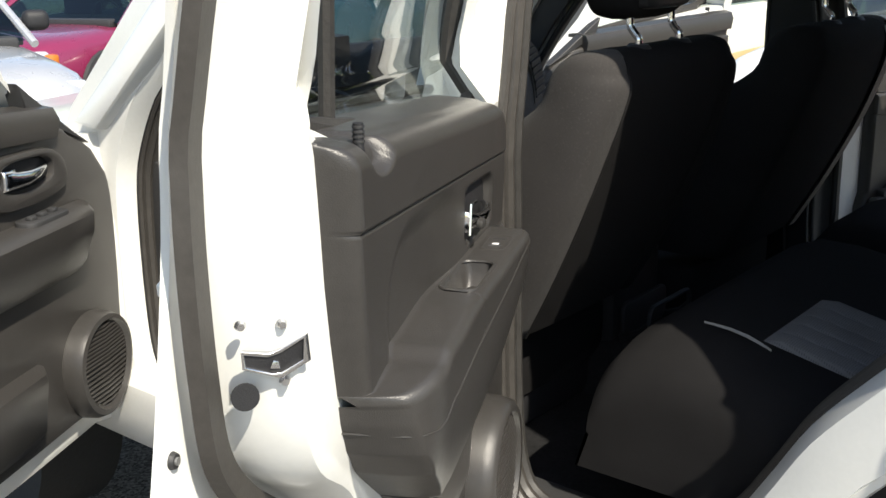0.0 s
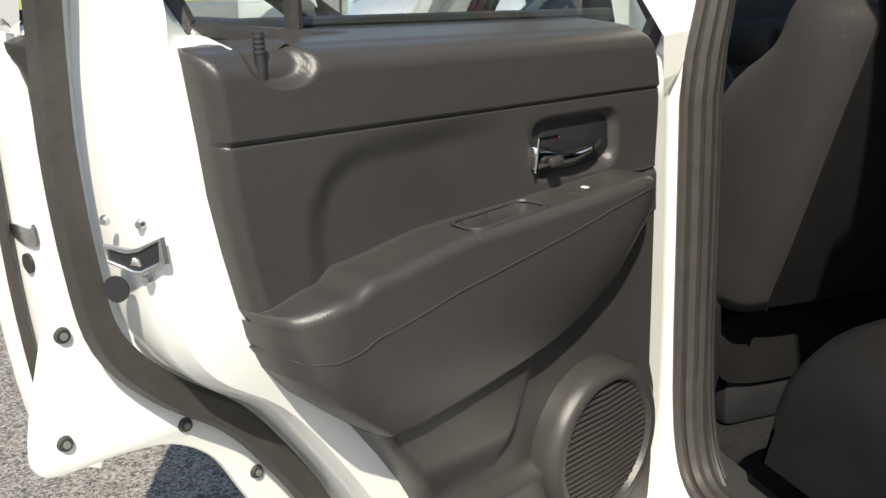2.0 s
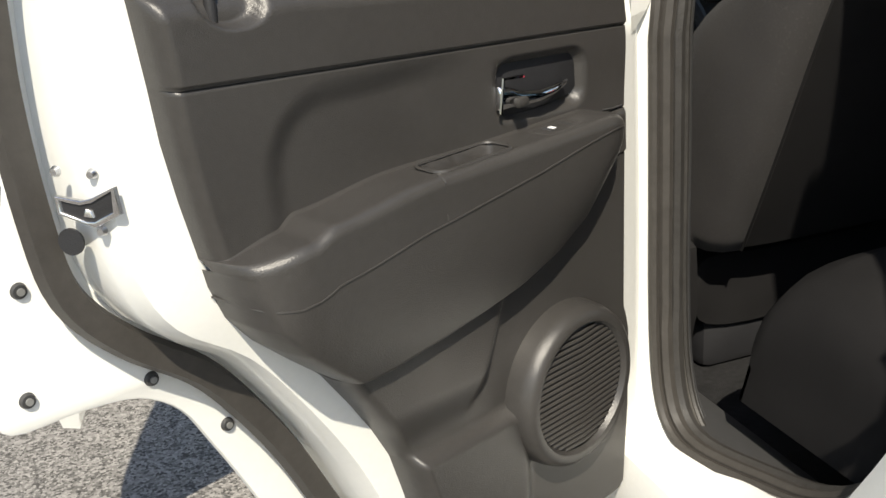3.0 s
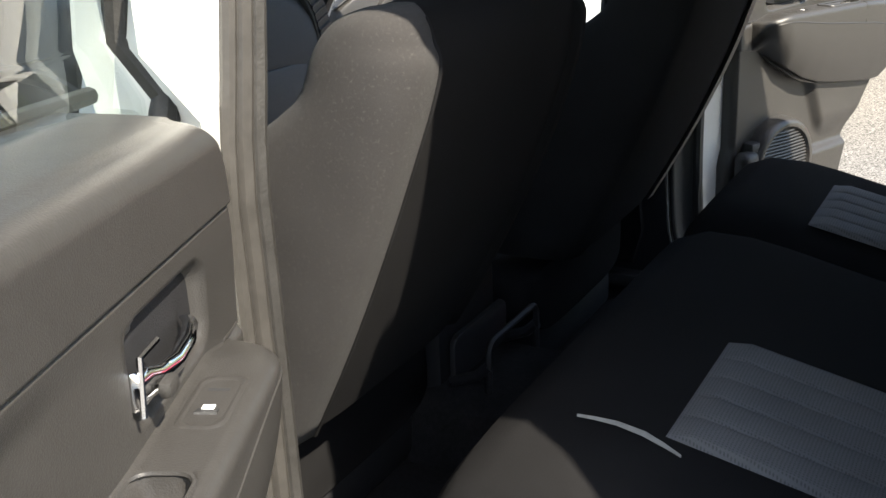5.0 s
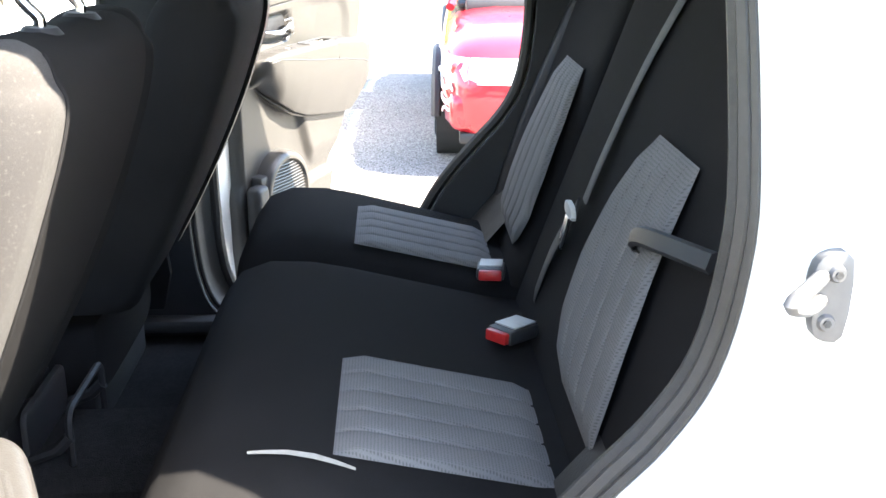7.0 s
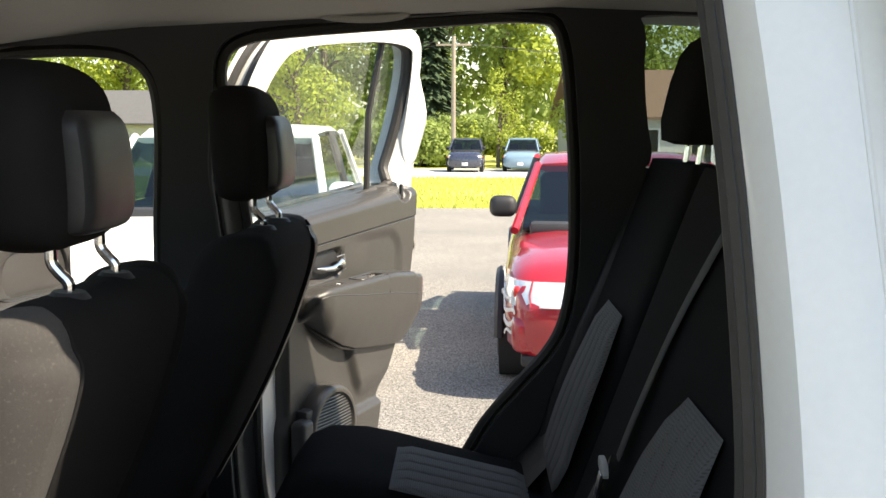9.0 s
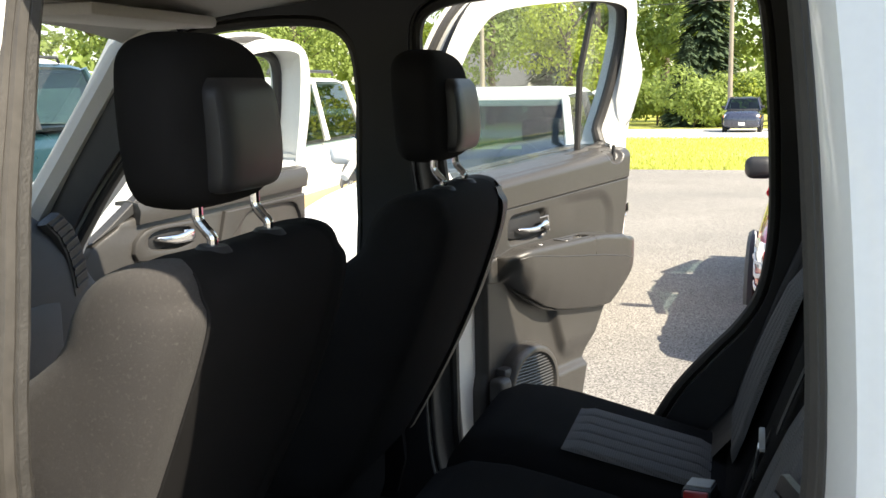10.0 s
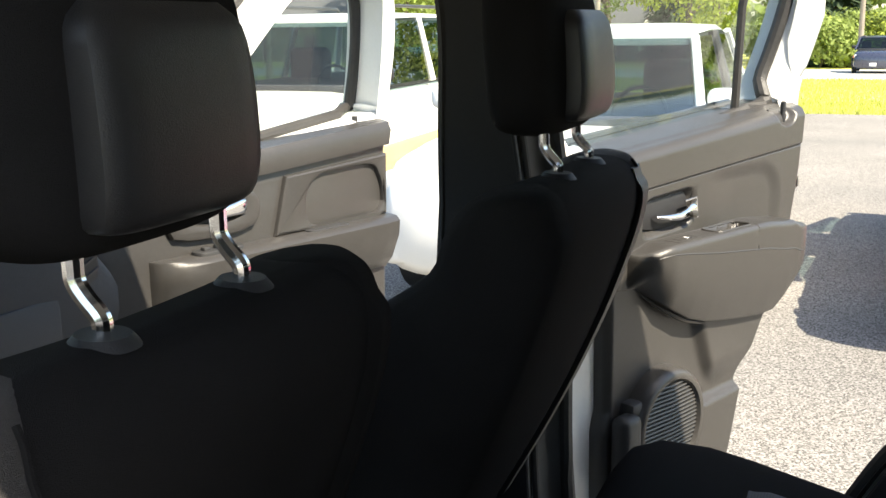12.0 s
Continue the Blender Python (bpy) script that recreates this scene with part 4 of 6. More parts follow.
def ribbed(name, fn, nu, nv, ribs, parent, label, cloth):
    """A padded insert: fn(u, v, h) places it, with sewn furrows along u."""
    bm = bmesh.new()
    rows = []
    for j in range(nv + 1):
        v = j / nv
        h = .007 * (abs(math.sin(v * math.pi * ribs)) ** .22) + .0005
        if j in (0, nv):
            h = -.004
        rows.append([bm.verts.new(fn(i / nu, v, -.004 + (h + .004) * min(1.0, i / 3, (nu - i) / 3))) for i in range(nu + 1)])
    for a, b in zip(rows, rows[1:]):
        for i in range(nu):
            bm.faces.new((a[i], a[i + 1], b[i + 1], b[i]))
    ob = part(name, bm, cloth, parent, label, 80)
    return ob


def cush_z(y):
    return .886 + .26 * (y + .28)


for x0, x1 in ((-.500, -.232), (.520, .272)):
    ribbed("cushion_insert", lambda u, v, h: (x0 + (x1 - x0) * v + .024 * u, -.290 - .262 * u, cush_z(-.290 - .262 * u) + h + .004), 27, 60, 5, bench, "grey perforated mesh insert", CLOTH_GREY)
INSERT_OUTER = [(0, .474), (.25, .474), (.5, .463), (.75, .443), (1, .426)]
INSERT_INNER = [(0, .262), (.07, .222), (.22, .180), (.47, .174), (.74, .195), (1, .243)]
for q, shift in ((-1, 0), (1, .075)):
    ribbed("back_insert", lambda u, v, h: (q * (lerp_list(INSERT_OUTER, u) * (1 - v) + lerp_list(INSERT_INNER, u) * v + shift), back_y(.857 + .330 * u) + .009 + h + .010 * math.sin(u * math.pi), .857 + .330 * u), 30, 60, 5, bench, "grey perforated mesh insert", CLOTH_GREY_BACK)


def back_half(x0, x1, name):
    cx, hw = (x0 + x1) / 2, (x1 - x0) / 2
    rows = []
    for z, k, dep in ((.80, .98, .10), (.90, 1, .11), (1.1, 1, .12), (1.30, 1, .12), (1.39, .99, .11), (1.435, .96, .09), (1.455, .90, .05)):
        y = back_y(z)
        ring = []
        for m in range(36):
            c, sn = superellipse(m * math.tau / 36, .30)
            ring.append((cx + c * hw * k, y - dep * .5 + sn * dep * .5, z))
        rows.append(ring)
    part(name, loft(rows), CLOTH, bench, "black cloth seat back", 60)


back_half(-.685, .235, "seat_back")
back_half(.248, .685, "seat_back")
for cx in (-.38, .38):
    h = part("rear_headrest", loft([[(cx + c * .13 * w, -.850 - (z - 1.58) * .22 + sn * .058 * t, z) for c, sn in (superellipse(k * math.tau / 28, .55) for k in range(28))]
                                    for z, w, t in ((1.488, .5, .5), (1.495, .85, .85), (1.53, 1, 1), (1.60, 1, 1), (1.65, .95, .9), (1.672, .8, .7), (1.682, .5, .4))]), CLOTH, bench, "black rear head restraint", 60)
    for q in (-.055, .055):
        part("headrest_post", tube([(cx + q, -.825, 1.43), (cx + q, -.834, 1.50)], .006, 8), CHROME, h)
def sliver_x(t):
    return -.535 + .018 * math.sin(t * math.pi) + .006 * t


# thin pale crescent laid just above the wide cushion
part("pale_sliver", loft([[(sliver_x(t) - w, -.201 - .115 * t, .9055 - .026 * t), (sliver_x(t), -.201 - .115 * t, .9090 - .026 * t), (sliver_x(t) + w, -.201 - .115 * t, .9055 - .026 * t)] for t, w in ((0, .0004), (.15, .0022), (.35, .0042), (.6, .0058), (.8, .0042), (.93, .0016), (1, .0003))]), SLIVER, bench, "pale crescent sliver on the cushion")
# strap loops and side bolsters by the doors
for s in (-1, 1):
    part("door_side_bolster", loft([[(s * x, y, z) for x, y in ((.635, back_y(z) - .02), (.65, back_y(z) + .012 * k), (.68, back_y(z) + .014 * k), (.70, back_y(z) - .01), (.705, back_y(z) - .10), (.64, back_y(z) - .10))] for z, k in ((.86, .6), (.95, 1.1), (1.10, 1), (1.25, .5), (1.38, .1))]), TRIM, bench, "charcoal trim beside the seat back", 60)
part("seat_release_strap", strip(smooth([(-.388, -.652, 1.068), (-.386, -.640, 1.090), (-.420, -.640, 1.108), (-.500, -.650, 1.122), (-.590, -.672, 1.132)], 4, False), .024, .006, (0, .9, .35)), VINYL, bench, "folded black release loop")


def buckle(x, y, z, ang, tilt, label):
    """A buckle lying on the cushion; its red end points along local y."""
    b = thing("seat_belt_buckle", label, "seat belt", pose(x, y, z, tilt, 0, ang), "seat belt buckles on the bench")
    part("strap", strip([(0, -.10, -.03), (0, -.06, .0), (0, -.02, .012)], .040, .004, (0, 0, 1)), WEBBING, b)
    part("body", rbox(0, .015, .014, .050, .070, .024, .007, 2), PLASTIC_DARK, b, "black plastic buckle housing")
    part("face_plate", rbox(0, .010, .0275, .040, .052, .003, .001), PALE_PLASTIC, b, "pale worn plate")
    part("release_button", rbox(0, .052, .014, .040, .012, .018, .003), RED_PLASTIC, b, "red release button")


buckle(.240, -.535, .828, 82, 6, "black seat belt buckle with pale plate and red button")
buckle(-.040, -.552, .826, 44, 4, "black seat belt buckle with red button lying between the cushions")
belt = thing("centre_seat_belt", "black centre seat belt with bright steel tongue", "seat belt", pose(0, 0, 0))
part("webbing", strip(smooth([(-.20, -.812, 1.50), (-.12, -.770, 1.38), (-.060, -.722, 1.25), (-.045, -.672, 1.12), (-.044, -.645, 1.045)], 6, False), .045, .002, (.10, .93, .35)), WEBBING, belt)
part("webbing", strip(smooth([(-.040, -.635, 1.035), (.02, -.61, .95), (.06, -.59, .86)], 5, False), .045, .002, (.1, .93, .3)), WEBBING, belt)
part("tongue_grip", plate([smooth([(-.026, 0), (-.022, .018), (.022, .018), (.026, 0)], 3)], 0, .008, lambda a, b, d: (-.044 + a + b * .3, -.628 + d, 1.022 + b), .002), PALE_PLASTIC, belt, "pale plastic tongue grip")
part("tongue", plate([[Vector(p) for p in ((-.013, 0), (.013, 0), (.011, -.056), (.006, -.062), (-.006, -.062), (-.011, -.056))], [Vector(p) for p in ((-.005, -.026), (-.005, -.046), (.005, -.046), (.005, -.026))]], 0, .003, lambda a, b, d: (-.044 + a - b * .5, -.622 + d - b * .1, 1.022 + b), .0005), STEEL, belt, "bright steel belt tongue")
side_belt = thing("outer_seat_belt", "black shoulder belt hanging beside the seat back", "seat belt", pose(0, 0, 0))
part("webbing", strip([(-.60, -.76, 1.60), (-.655, -.700, 1.30), (-.668, -.650, 1.10), (-.675, -.60, .92)], .047, .002, (.3, .9, .2)), WEBBING, side_belt)
part("anchor_button", disc((-.665, -.640, 1.08), (0.2, .9, .2), .006, .006, 10), ICON, side_belt)

# ---- floor console, dashboard, steering wheel ----
con = thing("centre_console", "dark plastic centre console between the front seats", "console", pose(0, 0, 0))
part("body", rbox(0, .52, .73, .22, .62, .28, .03, 2), TRIM, con)
part("armrest_lid", rbox(0, .38, .885, .21, .32, .05, .02, 2), VINYL, con, "black padded lid")
cb = part("rear_cup_holder", plate([rounded(.20, .16, .02, 4, 0, .63)], 0.0, .010, lambda x, z, d: (x, .20 - d, z + .03), .004), TRIM, con, "dark rear cup holder face")
part("holder_rim", tube([(x, .13, z + .05) for x, z in ((p.x, p.y) for p in rounded(.19, .10, .02, 4, 0, .64))], .006, 6, True), TRIM, cb)
part("holder_arm", tube([(-.095, .20, .66), (-.098, .15, .68), (-.095, .13, .70)], .010, 8), TRIM, cb)
part("holder_arm", tube([(.095, .20, .66), (.098, .15, .68), (.095, .13, .70)], .010, 8), TRIM, cb)

dash = thing("dashboard", "slate grey dashboard with square vents at its ends", "dashboard", pose(0, 0, .035))
part("dash_top", loft([[(x, y - .02 * (x / .7) ** 2, z - max(0.0, z - .9) / .34 * .20 * max(0.0, (abs(x) - .47) / .24) ** 1.6) for y, z in ((1.21, 1.12), (1.13, 1.20), (1.05, 1.238), (.99, 1.240), (.955, 1.215), (.94, 1.15), (.94, 1.03), (.955, .92), (1.0, .82), (1.05, .70), (1.21, .70))] for x in (-.715, -.70, -.67, -.64, -.60, -.55, -.5, -.4, -.2, 0, .2, .4, .5, .55, .60, .64, .67, .70, .715)]), DASH_BLUE, dash, "slate moulded dash pad", 50)
for s in (-1, 1):
    # louvred vent that follows the rounded end of the dash
    ends = [(.575, 1.212), (.618, 1.178), (.645, 1.135), (.662, 1.085), (.672, 1.03)]
    v = part("end_vent", loft([[(s * (x - w), y, z - w * .35) for w, y in ((-.004, .948), (-.004, .930), (.0, .922), (.056, .922), (.060, .930), (.060, .948))] for x, z in ends]), PALE_PLASTIC if s < 0 else PLASTIC_DARK, dash, "louvred vent at the end of the dash", 50)
    part("vent_mouth", loft([[(s * (x - w), y, z - w * .35) for w, y in ((.007, .926), (.007, .9195), (.049, .9195), (.049, .926))] for x, z in ends[:1] + ends[1:4] + [(.669, 1.05)]]), RUBBER, v)
    for k in range(9):
        t = .3 + k * .42
        i = min(3, int(t))
        x, z = [p + (q - p) * (t - i) for p, q in zip(ends[i], ends[i + 1])]
        part("louvre", tube([(s * (x - .006), .919, z - .002), (s * (x - .050), .919, z - .0175)], .0032 if k % 3 else .0055, 5), PLASTIC_DARK, v)
    part("side_panel", plate([smooth([(.95, .60), (.935, .85), (.955, 1.0), (1.05, 1.04), (1.16, 1.03), (1.18, .62)], 4)], .70, .722, lambda y, z, d: (s * d, y, z), .006), PLASTIC_DARK, dash)
part("dash_seam", tube([(x, .935, 1.075 + .01 * (x / .6) ** 2) for x in (.12, .3, .45, .58)], .003, 6), RUBBER, dash)
part("glovebox_door", rbox(.34, .938, .93, .46, .02, .17, .012, 2), DASH_BLUE, dash, "glove box door with latch")
part("glovebox_latch", rbox(.30, .932, .985, .07, .008, .022, .004), PLASTIC_DARK, dash)
part("instrument_hood", loft([[(-.365 + x, y, z) for y, z in ((1.10, 1.20), (1.00, 1.275), (.93, 1.27), (.925, 1.15), (1.05, 1.10))] for x in (-.18, -.16, 0, .16, .18)]), DASH_BLUE, dash, "", 50)
part("centre_panel", rbox(0, .935, .98, .26, .05, .30, .02, 2), PLASTIC_DARK, dash)
for q in (-.065, .065):
    part("centre_vent", rbox(q, .905, 1.07, .10, .012, .07, .006), RUBBER, dash)
wheel_m = pose(-.365, .80, 1.02, 65, 0, 0)
steer = thing("steering_wheel", "dark steering wheel behind the driver door glass", "steering wheel", wheel_m)
part("rim", tube([(.185 * math.cos(k * math.tau / 40), .185 * math.sin(k * math.tau / 40), 0) for k in range(40)], .015, 8, True), VINYL, steer)
part("hub", loft([[(c * .085 * w, sn * .075 * w, z) for c, sn in (superellipse(k * math.tau / 24, .7) for k in range(24))] for z, w in ((-.05, .9), (-.01, 1), (.015, .9), (.022, .6))]), VINYL, steer)
for a in (-20, 200, 270):
    part("spoke", rbox(.125 * math.cos(radians(a)), .125 * math.sin(radians(a)), -.005, .06 + .06 * abs(math.cos(radians(a))), .04, .02, .006), PLASTIC_DARK, steer)
mirror = thing("rear_view_mirror", "dark rear view mirror on the windshield", "mirror", pose(0, .78, 1.60))
part("housing", rbox(0, 0, 0, .24, .03, .06, .012, 2), PLASTIC_DARK, mirror)
part("stem", tube([(0, 0, .02), (0, .06, .05)], .008, 8), PLASTIC_DARK, mirror)


# ---- front doors ----
F_SKIN = [(.93, 1.33), (.935, 1.1), (.93, .75), (.90, .52), (.82, .47), (.15, .46), (-.02, .48), (-.06, .60), (-.07, .95), (-.02, 1.09), (.08, 1.18), (.28, 1.42), (.47, 1.63), (.56, 1.69), (.70, 1.715), (.83, 1.71), (.89, 1.66), (.92, 1.50)]
F_GLASS = [(.858, 1.336), (.878, 1.340), (.882, 1.365), (.880, 1.50), (.850, 1.62), (.79, 1.655), (.68, 1.66), (.58, 1.635), (.44, 1.50), (.28, 1.30), (.22, 1.225), (.5, 1.275)]
F_PANEL = [(.875, 1.31), (.875, 1.20), (.870, .90), (.86, .66), (.80, .56), (.20, .55), (.0, .57), (-.035, .75), (-.040, 1.0), (.0, 1.07), (.10, 1.15), (.16, 1.19), (.5, 1.25)]


def front_door(s, at, label):
    levels = [(.46, .46), (.655, .685), (.97, .975), (1.02, 1.025), (1.092, 1.122), (1.185, 1.180), (1.29, 1.262), (1.325, 1.288), (1.75, 1.735)]
    put = lambda u, z, n: (u, s * (n + .20 * max(0.0, z - 1.32) - (.04 if z > 1.335 and n < -.02 and n > -.12 else 0)), lerp_list(levels, z))
    d = thing("car_door", label, "car door", at, "doors of the white car")
    skin, gl, pan = smooth(F_SKIN, 4), smooth(F_GLASS, 4), smooth(F_PANEL, 4)
    part("outer_skin", plate([skin, offset(gl, -.012)], -.150, -.112, put, .006), WHITE, d, "white painted outer door skin")
    part("inner_shell", plate([offset(skin, .038), offset(gl, -.010)], -.113, -.008, put, .02), WHITE, d, "white painted inner door shell")
    part("weatherstrip", tube([put(p.x, p.y, -.105) for p in offset(skin, .022)], .011, 8, True), SEAL, d)
    part("inner_panel", plate([pan], -.010, .020, put, .016), PLASTIC, d, "grey-brown moulded plastic door panel")
    fz = lambda u: 1.185 + .09 * (u - .1)
    part("upper_band", loft([[put(u, fz(u) - .035, .010), put(u, fz(u) - .03, .034), put(u, fz(u) + .02, .042), put(u, fz(u) + .048, .030), put(u, fz(u) + .056, -.01), put(u, fz(u) + .05, -.06), put(u, fz(u), -.06)] for u in (.17, .18, .3, .5, .7, .85, .868, .874)]), PLASTIC, d, "padded upper door panel band", 50)
    rec = smooth([(.83, 1.03), (.83, 1.12), (.80, 1.16), (.70, 1.16), (.60, 1.14), (.58, 1.03)], 4)
    part("recess_surround", plate([[Vector(p) for p in ((.862, 1.02), (.866, 1.195), (.5, 1.165), (.46, 1.02))], rec], .012, .034, put, .010), PLASTIC, d)
    def aring(u):
        k = (max(0.0, min(1.0, (u - .10) / .06)) * max(0.0, min(1.0, (.872 - u) / .02))) ** .5
        w = .065 * k + .02
        return [put(u, 1.02, .012), put(u, 1.02, w * .9), put(u, 1.008, w + .004), put(u, .97, w), put(u, .90, w * .6 + .006), put(u, .86, .014)]
    arm = part("armrest", loft([aring(u) for u in (.10, .11, .13, .16, .25, .4, .6, .8, .855, .868, .872)]), PLASTIC, d, "moulded armrest with pull cup", 50)
    part("pull_cup", plate([rounded(.14, .035, .014, 4, .62, .045)], 1.0195, 1.0225, lambda u, n, z: put(u, z, n), .001), PLASTIC_DARK, arm)
    part("switch_plate", plate([rounded(.13, .05, .02, 4, .27, .045)], 1.018, 1.026, lambda u, n, z: put(u, z, n), .002), PLASTIC_DARK, arm, "dark window switch plate")
    for q in (.235, .27, .305):
        part("window_switch", rbox(*put(q, 1.028, .045), .018, .016, .010, .003), PLASTIC_DARK, arm)
    hole = smooth([(.20, 1.075), (.22, 1.115), (.30, 1.125), (.355, 1.115), (.36, 1.075), (.28, 1.065)], 4)
    part("handle_surround", plate([smooth([(.16, 1.05), (.19, 1.13), (.30, 1.148), (.39, 1.135), (.395, 1.05)], 4), hole], .014, .036, put, .008), PLASTIC, d)
    part("handle_cup", plate([offset(hole, -.003)], .015, .021, put, .001), TRIM, d)
    hb = part("door_handle", loft([[put(.365 - (.286 - u) * 1.15, 1.092 + (z - 1.18) * 1.1 + h * 1.1 * math.sin(a), n + .004 + .007 * math.cos(a)) for a in [k * math.tau / 12 for k in range(12)]] for u, z, h, n in LEVER]), CHROME, d, "chrome inside door handle", 50)
    part("lock_tab", rbox(*put(.335, 1.098, .034), .02, .012, .016, .004), CHROME, hb)
    su, sz = .115, .655
    pod = part("speaker_pod", loft([[put(su + r * math.cos(a), sz + r * math.sin(a), n) for a in [k * math.tau / 36 for k in range(36)]] for r, n in ((.112, .010), (.110, .045), (.104, .060), (.094, .063), (.086, .054))], cap=False), PLASTIC, d, "round raised speaker pod")
    part("speaker_back", disc(put(su, sz, .048), (0, s, 0), .087, .008, 36), PLASTIC_DARK, pod)
    for k in range(-9, 10):
        w = math.sqrt(max(0, .086 ** 2 - (k * .0088) ** 2))
        part("grille_bar", tube([put(su - w, sz + k * .0088, .0535), put(su, sz + k * .0088, .0575), put(su + w, sz + k * .0088, .0535)], .0026, 5), PLASTIC, pod)
    part("map_pocket", loft([[put(u, .72, .012), put(u, .715, w), put(u, .70, w + .004), put(u, .60, w * .8), put(u, .565, .014)] for u, w in ((.30, .03), (.34, .06), (.5, .065), (.75, .06), (.80, .03))]), PLASTIC, d, "moulded map pocket", 50)
    kn = part("lock_knob", tube([put(.80, 1.29, -.02), put(.80, 1.325, -.02)], .008, 10), PLASTIC_DARK, d)
    part("window_pane", plate([offset(gl, -.008)], -.082, -.078, put, .0005), GLASS_CLEAR, d, "clear side window glass")
    part("glass_run", tube([put(p.x, p.y, -.08) for p in gl], .016, 10, True), RUBBER, d)
    part("latch", plate([smooth([(-.05, .012), (.03, .014), (.05, .026), (.05, -.016), (.0, -.022), (-.05, -.008)], 3)], 0, .004, lambda a, b, c: put(.898 + c, .93 + b, -.06 + a * .9), .001), STEEL, d, "steel latch mouth")
    part("access_hole", disc(put(.899, .87, -.06), (1, 0, 0), .018, .006, 16), RUBBER, d)
    m = part("side_mirror", loft([[put(.16 + c * .035 * w, 1.24 + sn * .075 * w, -.16 - dd) for c, sn in (superellipse(k * math.tau / 20, .6) for k in range(20))] for dd, w in ((0, .6), (.02, .85), (.08, 1), (.17, 1), (.19, .9))]), WHITE, d, "white door mirror")
    part("sail_panel", plate([[Vector(p) for p in ((.02, 1.10), (.23, 1.23), (.25, 1.31), (.08, 1.16))]], -.02, .012, put, .006), PLASTIC_DARK, d)
    return d


front_door(1, hinge_frame(-.845, 1.06, -.89, -.456), "open white driver door with dark plastic inner panel")
front_door(-1, hinge_frame(.845, 1.06, .957, -.290), "open white passenger door with sunlit grey-brown inner panel")


